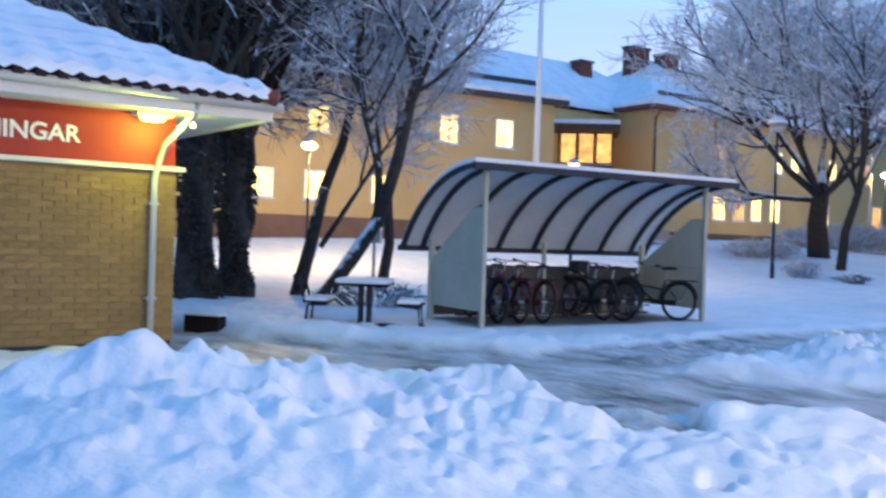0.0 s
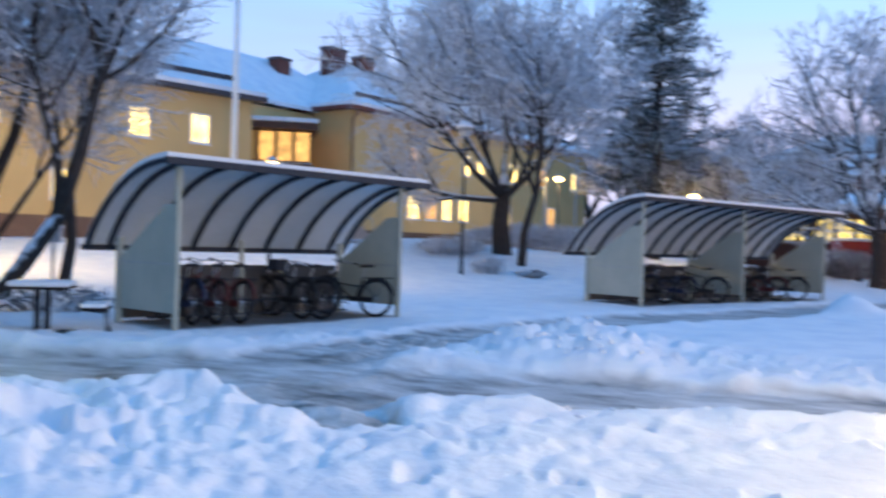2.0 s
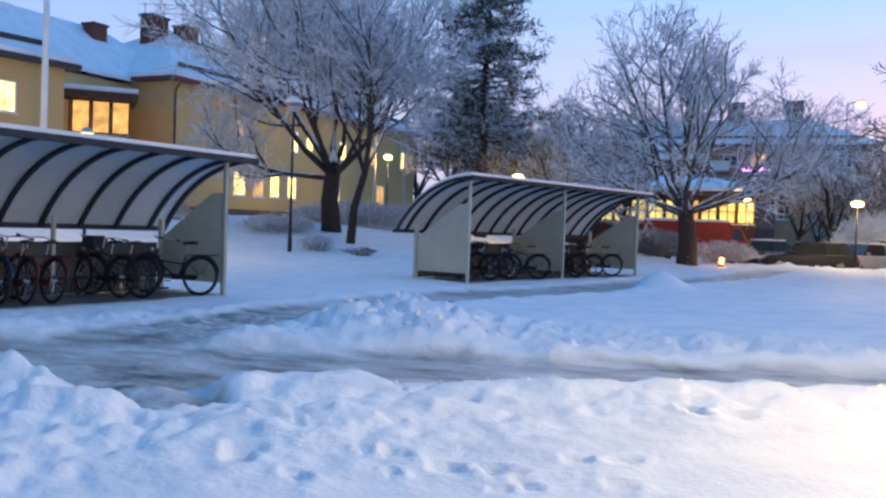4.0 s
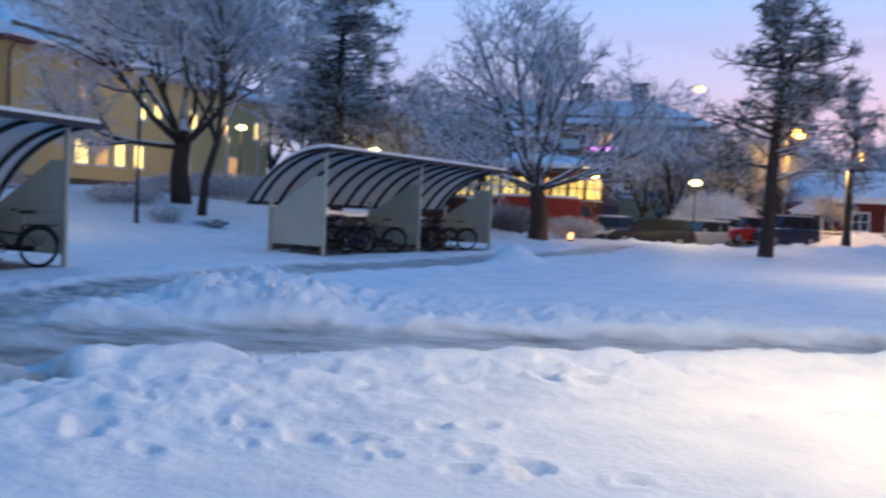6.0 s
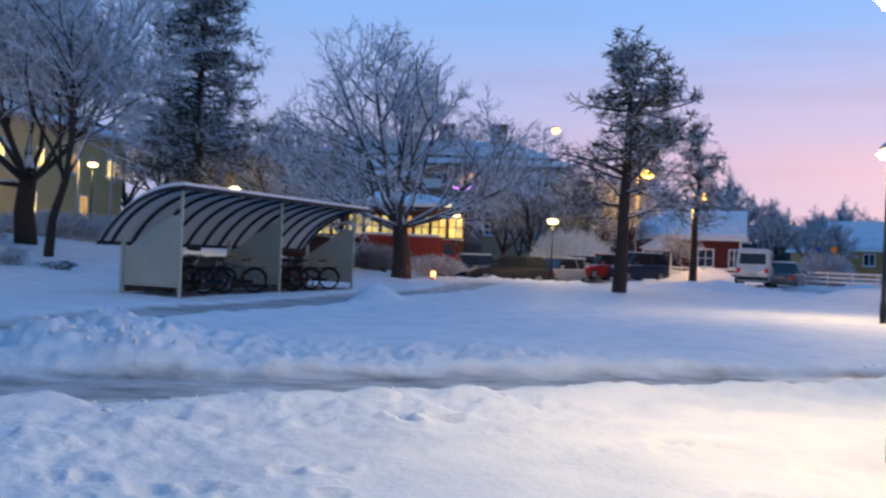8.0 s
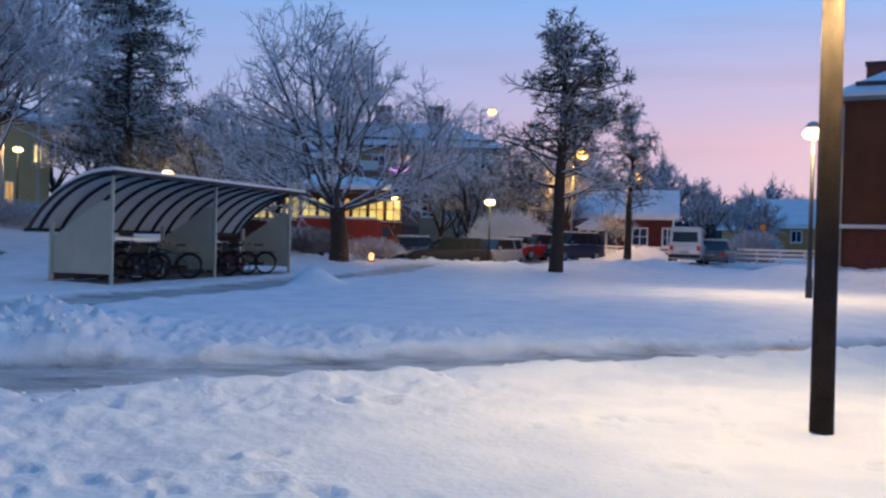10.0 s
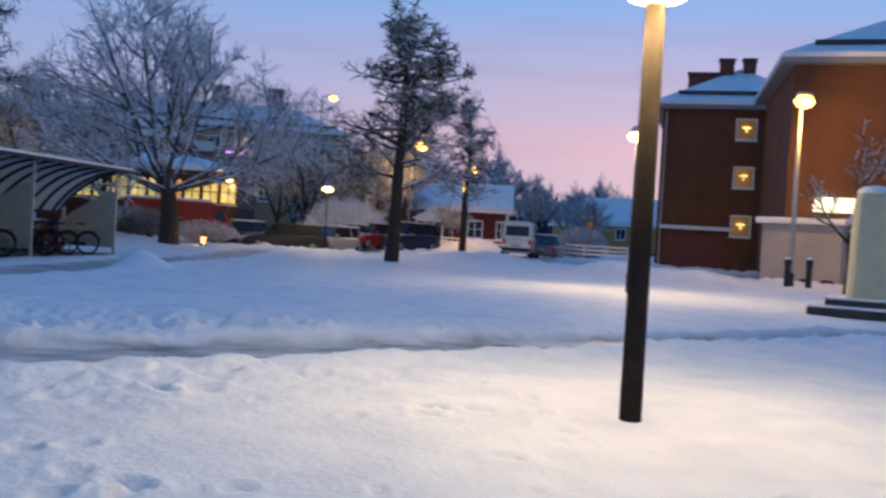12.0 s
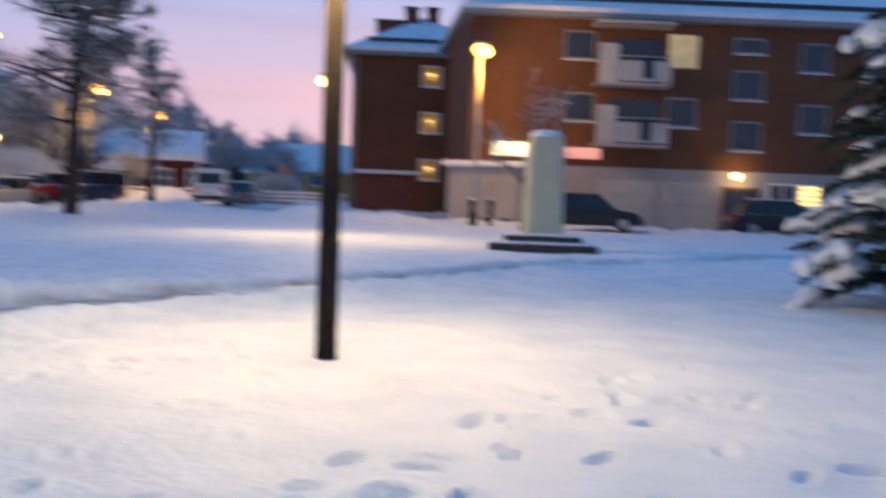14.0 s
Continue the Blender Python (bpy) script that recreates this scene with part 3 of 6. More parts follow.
def build_yellow_houses():
    # the long house behind the leaning trees
    right, left = Vector((-31.05, 38.8)), Vector((-35.6, 22.9))
    d = (left - right).normalized()
    far_left = right + d * 40
    L = 40.0
    # x runs from far_left to right
    ws = [(L - a + 0.7, z, w, h, M_ROOM, 1) for a, z, w, h in HOUSE_A_WINDOWS]
    ws += [(L - a, z, 1.1, 1.45, None) for a in (24.5, 28.5, 33, 37) for z in (3.9, 7.1)]
    house("yellow_house", "pale yellow rendered two-storey house with snowy hipped roof and lit windows", far_left, right, 11, 1.3, 8.75, M_YELLOW, 3.4, ws, 1.0, M_TIN, chimneys=((L - 9.5, 6.0, 1.1, 0.8, 12.6), (L - 22, 5.5, 1.1, 0.8, 13)))
    # the taller house with the brown eaves
    c = Vector((-30.3, 47.2))
    e = Vector(HOUSE_B_END)
    L2 = (e - c).length
    ws = [(x, z, w, h, M_ROOM if k % 3 else M_ROOM_DIM, 1) for k, (x, z, w, h) in enumerate(HOUSE_B_WINDOWS)]
    b, _ = house("yellow_house", "yellow rendered house with red-brown eaves, chimneys and snowy hipped roof", c, e, 14, 1.6, 9.55, M_YELLOW, 4.3, ws, 0.7, M_FASCIA, chimneys=((5.4, 6.5, 1.6, 1.0, 14.75), (8.5, 6.5, 1.5, 1.0, 14.7), (0.3, 6.5, 1.1, 0.9, 13.15)))
    part("wing_wall", Geo().box(-12, 3.2, 0, -0.004, 11.8, 9.4), M_YELLOW, b, "yellow rendered back wing")
    wr = hip_roof(18.0, 8.6, 9.5, 3.6, 0.5)
    wr.v = [(a - 12, q + 3.2, z_) for a, q, z_ in wr.v]
    part("wing_roof", wr, M_SNOW, b, "snow-covered back roof")
    g = Geo().tube([(0.12, -0.1, 1.6), (0.12, -0.1, 9.0), (0.12, -0.5, 9.5)], 0.06, 8)
    part("downpipe", g, M_FASCIA, b, "dark red downpipe")
    # glazed link between the two houses
    p0, p1 = Vector((-34.3, 41.7)), Vector((-31.0, 44.3))
    m, L3 = facade_frame(p0, p1)
    k = thing("glazed_link", "brown timber glazed passage between two yellow houses, lit inside", "passage", m)
    part("wall", Geo().box(0, 0, 0.5, L3, 3, 6.0), M_YELLOW, k)
    part("roof", Geo().box(-0.4, -0.5, 8.31, L3 + 0.3, 3.3, 8.56), M_SNOW, k, "snow-covered flat roof", 0.05)
    part("eave_board", Geo().box(-0.4, -0.45, 7.9, L3 + 0.3, 3.2, 8.3), M_BROWN, k)
    for i in range(4):
        x0 = 0.05 + i * (L3 - 0.1) / 4
        w = (L3 - 0.1) / 4
        window(k, x0 + w / 2, 6.95, w - 0.03, 1.85, (M_STAIR, M_ROOM_DIM, M_ROOM_DIM, M_ROOM_DIM)[i], M_BROWN, 0, 0.12)
    part("band", Geo().box(0, -0.02, 5.4, L3, 0.1, 5.98), M_BROWN, k, "brown boarding")


def build_brick_house():
    # long block with balconies, over garages
    p0, p1 = Vector(BRICK_P0), Vector(BRICK_P1)
    m, L = facade_frame(p0, p1)
    rows = []
    for x, z, w, h, lit in BRICK_WINDOWS:
        rows.append((x, z, w, h, M_ROOM_DIM if lit else None, 0))
    b, _ = house("brick_apartment_block", "red-brown brick apartment block with white balconies and snowy roof", p0, p1, 11.5, 0, 9.85, M_BRICK, 3.2, rows, 0, M_OLDFRAME, chimneys=((6.5, 5.5, 1.3, 0.9, 14.2),), over=0.6, frame_mat=M_OLDFRAME, slant=0.85)
    part("ground_storey", Geo().box(-0.05, -0.06, -1, L + 0.05, -0.003, 2.95), M_CONCRETE, b, "painted concrete ground storey")
    for x in (7.6, 10.6):
        door = part("garage_door", Geo().box(x - 1.35, -0.10, 0.1, x + 1.35, -0.064, 2.35), M_CLAD, b, "white garage door")
        for k in range(4):
            part("panel", Geo().box(x - 1.3, -0.125, 0.16 + k * 0.55, x + 1.3, -0.102, 0.66 + k * 0.55), M_CLAD, door, bevel=0.01)
    dx = 13.1
    ent = part("entrance_door", Geo().box(dx - 0.9, -0.12, 0, dx + 0.9, -0.064, 2.2), M_BROWN, b, "dark glazed entrance door", 0.02)
    part("pane", Geo().box(dx - 0.75, -0.14, 0.4, dx + 0.75, -0.122, 2.05), M_PANE, ent)
    lamp = part("wall_lamp", Geo().lathe([(0.02, -0.16), (0.16, -0.12), (0.2, 0), (0.16, 0.12), (0.02, 0.16)], 12, (dx - 0.3, -0.3, 2.72)), M_LAMP, b, "lit globe wall lamp", smooth=True)
    light("entrance_light", m @ Vector((dx - 0.3, -0.65, 2.7)), 60, WARM)
    window(b, 16.4, 1.9, 1.1, 1.1, M_ROOM, mullions=1, y=-0.07, bars=3)
    window(b, 15.1, 1.9, 1.4, 1.1, None, mullions=1, y=-0.07)
    # balconies
    for bz in (4.0, 6.82):
        bal = part("balcony", Geo().box(5.8, -1.35, bz - 0.12, 9.15, -0.005, bz), M_CONCRETE, b, "balcony with white sheet front")
        part("front_sheet", Geo().box(6.75, -1.39, bz + 0.06, 9.15, -1.352, bz + 1.0), M_CLAD, bal, bevel=0.01)
        part("corner_screen", Geo().box(5.8, -1.38, bz + 0.003, 6.7, -1.32, bz + 1.75), M_CLAD, bal, "tall white corner screen", 0.01)
        part("handrail", Geo().tube([(6.7, -1.37, bz + 1.2), (9.15, -1.37, bz + 1.2)], 0.03), M_STEEL, bal)
        part("side_sheet", Geo().box(9.11, -1.35, bz + 0.06, 9.15, -0.01, bz + 1.0), M_CLAD, bal)
        part("recess", Geo().box(6.6, -0.03, bz + 0.01, 9.0, -0.006, bz + 2.2), M_PANE, bal, "dark balcony door and window")
        part("rug", Geo().box(7.85, -1.43, bz + 0.2, 8.3, -1.393, bz + 1.15), M_DARK, bal, "dark cloth hung on the rail")
    part("canopy", Geo().box(5.6, -1.5, 9.5, 9.3, -0.01, 9.63), M_CONCRETE, b, "balcony canopy")
    # Cream partition; the lamplight on it is added as a glow of its own.
    part("lit_screen", Geo().box(9.3, -0.08, 7.75, 10.7, -0.055, 9.3), glowing("lamplit_partition_glow", (1.0, 0.72, 0.36), 0.3, 0.3), b, "cream partition with lamplight as its own glow")
    part("shop_sign", Geo().box(1.1, -0.6, 3.3, 2.85, -0.45, 3.95), glowing("lit_sign", (1.0, 0.86, 0.55), 2.2, 0.4, 3), b, "lit white shop sign", 0.03)
    part("shop_sign", Geo().box(4.3, -0.5, 3.28, 6.2, -0.38, 3.8), glowing("pink_sign", (1.0, 0.42, 0.32), 0.9, 0.2, 3), b, "faint pink lit sign", 0.03)
    # back wing with the stairwell
    q0, q1 = Vector(WING_P0), Vector(WING_P1)
    w, LW = house("brick_apartment_block", "dark brick stair wing with small lit windows under a snowy roof", q0, q1, 11, 0, 9.75, M_BRICK, 3.0, [(4.88, z, 1.2, 1.3, M_STAIR, 0) for z in (2.85, 5.75, 8.6)], 0, M_OLDFRAME, chimneys=((2.2, 4.6, 1.9, 0.8, 12.6), (3.6, 4.6, 0.9, 0.8, 13.5), (5.0, 5.0, 0.8, 0.8, 13.6)), over=0.5)
    for z in (2.95, 5.85, 8.7):
        part("star_lamp", Geo().tube([(4.65, -0.08, z), (5.1, -0.08, z)], 0.05, 6).tube([(4.88, -0.08, z - 0.28), (4.88, -0.08, z + 0.12)], 0.04, 6), M_ROOM, w, "lit advent lamp in the window")
    part("garage_door", Geo().box(0.7, -0.06, 0, 4.1, -0.01, 2.35), M_FASCIA, w, "dark red garage door")
    part("door_canopy", Geo().box(0.2, -0.7, 2.5, 4.4, -0.01, 2.72), M_SNOW, w, "snow on the garage canopy", 0.04)
    part("downpipe", Geo().tube([(6.1, -0.12, 0), (6.1, -0.12, 9.6)], 0.06), M_STEEL, w, "steel downpipe")
    part("downpipe", Geo().tube([(0.25, -0.12, 0), (0.25, -0.12, 9.6)], 0.06), M_STEEL, w, "steel downpipe")
    # low walled annexe before the block
    a0, a1 = Vector(ANNEX_P0), Vector(ANNEX_P1)
    ma, LA = facade_frame(a0, a1)
    an = thing("garage_annexe", "low whitewashed annexe with snow on its roof", "garage", ma)
    part("wall", Geo().box(0, 0, -1, LA, 5.5, 2.7), M_CONCRETE, an, bevel=0.03)
    part("roof", Geo().box(-0.25, -0.25, 2.703, LA + 0.2, 5.5, 2.98), M_SNOW, an, "snow-covered flat roof", 0.08)
    for k in range(3):
        part("vent", Geo().box(1.0 + k * 0.9, -0.03, 0.05, 1.5 + k * 0.9, -0.004, 0.35), M_DARK, an, "dark cellar vent")


# (along the wall from its corner, height, width, height)
HOUSE_A_WINDOWS = [(3.83, 6.98, 1.1, 1.5), (7.13, 6.96, 1.1, 1.5), (14.06, 6.91, 1.1, 1.4), (16.75, 3.73, 1.2, 1.4), (14.15, 3.72, 1.1, 1.4), (10.76, 3.72, 1.1, 1.4), (19.24, 3.88, 1.1, 1.4)]
HOUSE_B_END = (-25.5, 78.1)
HOUSE_B_WINDOWS = [(6.3, 7.2, 0.9, 1.5), (12.5, 7.25, 0.9, 1.5), (14.4, 7.25, 0.9, 1.5), (23.4, 7.2, 1.2, 1.5), (29.2, 7.3, 1.2, 1.5), (6.4, 3.98, 1.3, 1.6), (8.4, 3.98, 1.2, 1.6), (10.25, 4.0, 1.1, 1.6), (12.3, 4.0, 1.1, 1.6), (25.1, 4.0, 1.3, 1.8), (18.2, 4.0, 1.1, 1.6), (19, 7.2, 1, 1.5)]
BRICK_P0, BRICK_P1 = (25.61, 36.01), (50.81, 19.72)
BRICK_WINDOWS = [(5.1, 8.65, 1.5, 1.35, 0), (5.15, 5.75, 1.5, 1.35, 0), (10.05, 5.65, 1.5, 1.4, 0), (13.2, 8.9, 1.5, 0.75, 0), (13.2, 7.05, 1.5, 1.4, 0), (13.2, 4.65, 1.5, 1.4, 0), (16.35, 8.45, 1.4, 1.4, 0), (16.4, 5.55, 1.4, 1.4, 0), (19.5, 8.45, 1.4, 1.4, 0), (19.5, 5.55, 1.4, 1.4, 0), (23, 8.45, 1.4, 1.4, 0), (23, 5.55, 1.4, 1.4, 0)]
WING_P0, WING_P1 = (27.2, 50.87), (34.92, 46.24)
ANNEX_P0, ANNEX_P1 = (24.6, 36.2), (26.4, 33.1)
build_yellow_houses()
build_brick_house()


# ---- bicycle shelters ----
def arc_point(t, k=1.0, grow=0.0):
    """The curved roof's section: t 0 at the front edge, 1 at the back eave; gives the way back from the front posts and the height."""
    r = 2.94 + grow
    a = t * math.asin(2.51 / 2.94)
    return k * (-0.35 + r * math.sin(a)), k * (2.66 - 2.94 + r * math.cos(a))


# Back board darker than its paint: shade under the roof is in the colour.
M_BACK = material("shade_darkened_board", (0.075, 0.068, 0.066), 0.7, 0, 0.3, 2, 30)


def shelter(label, fl, fr, k, bays, ribs_per_bay, group="bicycle shelters"):
    ax = (Vector(fr) - Vector(fl))
    L = ax.length
    ax.normalize()
    back = Vector((-ax.y, ax.x))
    m = Matrix(((ax.x, back.x, 0, fl[0]), (ax.y, back.y, 0, fl[1]), (0, 0, 1, 0), (0, 0, 0, 1)))
    s = thing("bicycle_shelter", label, "bicycle shelter", m, group)
    deep, ov = 1.75 * k, 0.45
    for i in range(bays + 1):
        x = L * i / bays
        part("front_post", Geo().box(x - 0.04, -0.04, -0.3, x + 0.04, 0.04, 2.58 * k), M_PANEL, s, "", 0.01)
        part("back_post", Geo().box(x - 0.05, deep - 0.05, -0.3, x + 0.05, deep + 0.05, 1.42 * k), M_PANEL, s, "", 0.01)
        out = [(0.06, 0.22), (0.06, 1.97 * k), (0.35, 1.97 * k), (deep - 0.06, 1.08 * k), (deep - 0.06, 0.22)]
        p = part("side_panel", Geo().extrude(out, x - 0.02, x + 0.02, lambda u, v, d: (d, u, v)), M_PANEL, s, "grey-green sloping side panel", 0.006)
        part("seam", Geo().box(x - 0.026, 0.1, 1.0, x + 0.026, deep - 0.1, 1.02), M_STEEL, p)
    for i in range(bays * 2 - 1):
        x = L * (i + 1) / (bays * 2)
        part("back_post", Geo().box(x - 0.035, deep - 0.035, -0.3, x + 0.035, deep + 0.035, 1.42 * k), M_PANEL, s, "", 0.01)
    part("back_panel", Geo().box(0.06, deep + 0.055, 0.02, L - 0.06, deep + 0.085, 0.95 * k), M_BACK, s, "low back panel, dark brown with shade in its colour", 0.005)
    n = 20
    sheet, snow_lip = Geo(), Geo()
    prof = [arc_point(i / n, k) for i in range(n + 1)]
    outer = [arc_point(i / n, k, 0.012) for i in range(n + 1)]
    sheet.extrude(prof + outer[::-1], -ov, L + ov, lambda u, v, d: (d, u, v))
    part("roof_sheet", sheet, M_SHEET, s, "curved translucent roof sheet under snow", smooth=False)
    up = [arc_point(i / n * 0.72, k, 0.016) for i in range(n + 1)]
    hi = [arc_point(i / n * 0.72, k, 0.016 + 0.075 * (1 - (i / n) ** 2)) for i in range(n + 1)]
    snow_lip.extrude(up + hi[::-1], -ov + 0.02, L + ov - 0.02, lambda u, v, d: (d, u, v))
    part("roof_snow", snow_lip, M_SNOW, s, "snow lying on the roof")
    nr = bays * ribs_per_bay
    for x in [-ov + 0.04] + [L * i / nr for i in range(nr + 1)] + [L + ov - 0.04]:
        inner = [arc_point(j / n, k, -0.07) for j in range(n + 1)]
        inn2 = [arc_point(j / n, k, -0.003) for j in range(n + 1)]
        part("rib", Geo().extrude(inner + inn2[::-1], x - 0.04, x + 0.04, lambda u, v, d: (d, u, v)), M_DARK, s, "dark curved rib")
    u, v = arc_point(0, k)
    part("front_beam", Geo().box(-ov - 0.03, u - 0.06, v - 0.10, L + ov + 0.03, u + 0.02, v + 0.015), M_DARK, s, "dark front edge beam", 0.01)
    u, v = arc_point(1, k)
    part("back_beam", Geo().box(-ov - 0.03, u - 0.03, v - 0.07, L + ov + 0.03, u + 0.05, v + 0.03), M_DARK, s, "dark back eave beam", 0.01)
    for zz in (0.32,):
        part("rack_rail", Geo().tube([(0.1, deep - 0.5, zz), (L - 0.1, deep - 0.5, zz)], 0.022), M_DARK, s, "low bicycle rack rail")
    return s, m, L


S1, M1, L1 = shelter("grey steel bicycle shelter with curved roof under snow, full of bicycles", (-10.4, 11.25), (-9.12, 16.15), 1.0, 1, 6)
S2, M2, L2 = shelter("long grey steel bicycle shelter with two bays and snowy roof", (-6.4, 24.6), (-2.55, 33.6), 1.085, 2, 6)


# ---- lamps ----
def street_lamp(label, x, y, top, kind="mushroom", watts=0.0, lit=None, r=0.05, colour=WARM, arm=(0.9, 0), group="street lamps"):
    z = gz(x, y)
    s = thing("street_lamp", label, "street lamp", pose(x, y, z), group)
    h = top - z
    part("pole", Geo().tube([(0, 0, -0.4), (0, 0, h * 0.35), (0, 0, h - (0.24 if lit and kind != "arm" else 0.1))], [r * 1.06, r, r * 0.94] if kind == "plain" else [r * 1.25, r, r * 0.75], 12), M_WOODPOLE if kind == "plain" else M_DARK if kind != "arm" else M_STEEL, s, smooth=True)
    if kind != "plain":
        part("foot_collar", Geo().lathe([(r * 1.5, -0.2), (r * 1.5, 0.5), (r * 1.2, 0.56)], 12), M_DARK, s)
    if kind == "arm":
        part("arm", Geo().tube([(0, 0, h - 0.2), (arm[0] * 0.5, arm[1] * 0.5, h - 0.02), (arm[0], arm[1], h)], r * 0.6, 8), M_STEEL, s)
        hd = part("head", Geo().box(arm[0] - 0.32, arm[1] - 0.14, h - 0.02, arm[0] + 0.32, arm[1] + 0.14, h + 0.12), M_STEEL, s, "", 0.04)
        # Glass is oversized: the glare round the lamp is put into its shape.
        part("lamp_glass", Geo().lathe([(0.06, -0.52), (0.28, -0.44), (0.41, -0.24), (0.28, -0.025)], 14, (arm[0], arm[1], h)), lit or M_PANE, hd, "lit lamp glass", smooth=True)
        at = (x + arm[0], y + arm[1] - 0.45, top - 0.45)
    else:
        wide = 0.6 if lit else 1.0
        hd = part("head", Geo().lathe([(0.08, -0.02), (0.34 * wide, 0.04), (0.38 * wide, 0.08), (0.22 * wide, 0.2), (0.02, 0.25)], 18, (0, 0, h)), M_STEEL, s, "round hooded head", smooth=True)
        if not lit:
            part("snow_cap", Geo().lathe([(0.37, 0.085), (0.36, 0.16), (0.22, 0.27), (0.02, 0.32)], 18, (0, 0, h)), M_SNOW, hd, "snow on the hood", smooth=True)
        part("lamp_glass", Geo().lathe([(0.08, -0.24), (0.22, -0.2), (0.3, -0.09), (0.22, 0.0)], 16, (0, 0, h)), lit or material("unlit_lamp_glass", (0.45, 0.46, 0.46), 0.3), hd, "lit lamp glass" if lit else "unlit lamp glass", smooth=True).visible_shadow = not lit
        at = (x, y, top - 0.1)
    if watts:
        light("lamp_light", at, watts, colour, 0.15)
    return s


street_lamp("tall lit lamp on a thick dark pole in the snow", 3.47, 6.68, NEAR_LAMP, "plain", 1150, M_LAMP, 0.083, (1.0, 0.66, 0.27))
street_lamp("lit park lamp on a dark pole in the snow", 12.0, 23.8, 4.5, "mushroom", 1500, M_LAMP, 0.06, (1.0, 0.62, 0.26))
street_lamp("tall street lamp with orange light on a grey pole", 23.5, 32.46, 7.8, "arm", 1200, M_SODIUM, 0.10, SODIUM, (0.1, -0.06))
street_lamp("lit park lamp beside the parked cars", 6.66, 47.7, 3.4, "mushroom", 520, M_LAMP, 0.045)
street_lamp("lit street lamp on a tall grey pole", 18.2, 62.4, 6.2, "arm", 650, M_SODIUM, 0.06, SODIUM, (0.6, 0))
street_lamp("lit street lamp on a tall grey pole", 13.5, 58.5, 7.2, "arm", 1300, M_SODIUM, 0.06, SODIUM, (0.6, 0))
street_lamp("very tall lit street lamp beyond the apartment house", 11.3, 89, 14.0, "arm", 0, M_SODIUM, 0.09, SODIUM, (1.1, 0))
street_lamp("small far street lamp among the trees", 18.4, 79, 5.2, "mushroom", 0, M_LAMP, 0.05)
street_lamp("unlit park lamp with a snow cap on its hood", -15.6, 32.6, 6.0, "mushroom", 0, None, 0.055)
street_lamp("lit park lamp behind the bicycle shelter", -20.1, 26.3, 4.18, "mushroom", 500, M_LAMP, 0.05)
street_lamp("lit park lamp behind the bicycle shelter", -10.1, 49.1, 4.5, "mushroom", 300, M_LAMP, 0.05)
street_lamp("lit park lamp before the yellow house", -20.3, 56.6, 6.1, "mushroom", 350, M_LAMP, 0.05)
street_lamp("lit park lamp among the bare trees", -27.4, 20.1, 4.75, "mushroom", 900, M_LAMP, 0.05)


def build_flagpole(x, y, label, k=1.0):
    f = thing("flagpole", label, "flagpole", pose(x, y, gz(x, y)), "flagpoles")
    part("pole", Geo().tube([(0, 0, -0.5), (0, 0, 6), (0, 0, 13)], [0.16 * k, 0.15 * k, 0.11 * k], 12), M_WHITE if k == 1 else M_CLAD, f, smooth=True)
    part("foot", Geo().box(-0.3, -0.3, -0.4, 0.3, 0.3, 0.35), M_CONCRETE, f, "concrete foot", 0.03)


build_flagpole(-28.8, 34.7, "tall bare white flagpole by the yellow house")
build_flagpole(-18.6, 55.1, "slim white flagpole behind the park lamp", 0.55)
build_flagpole(-21.3, 56.9, "slim white flagpole behind the park lamp", 0.55)


def roof_aerial():
    a = thing("roof_aerial", "thin steel aerial frame on the snowy roof", "aerial", pose(-36.0, 52.6, 14.0, 0, 0, 25))
    for k in (0, 1.2, 2.4):
        part("mast", Geo().tube([(k, 0, -0.8), (k, 0, 1.6)], 0.025, 5), M_TIN, a)
    for q in (0.9, 1.5):
        part("rail", Geo().tube([(-0.4, 0, q), (2.8, 0, q + 0.1)], 0.02, 5), M_TIN, a)


roof_aerial()

# ---- kiosk ----
M_KBRICK = material("yellow_brick", (0.30, 0.19, 0.075), 0.85, 0, 0.28, 5, 45, 0.4, second=(0.23, 0.145, 0.06))
M_MORTAR = material("grey_mortar", (0.25, 0.17, 0.08), 0.95, 0, 0.2, 6, 60, 0.4)
M_RED = material("red_sign_paint", (0.31, 0.022, 0.012), 0.5, 0, 0.1, 3, 30)
M_CREAM = material("cream_painted_wood", (0.68, 0.66, 0.58), 0.6, 0, 0.1, 3, 40)
M_TILE = material("dark_red_roof_tile", (0.035, 0.018, 0.02), 0.7, 0, 0.3, 8, 60)
M_GALV = material("white_downpipe", (0.46, 0.47, 0.45), 0.45, 0.1, 0.12, 4, 30)


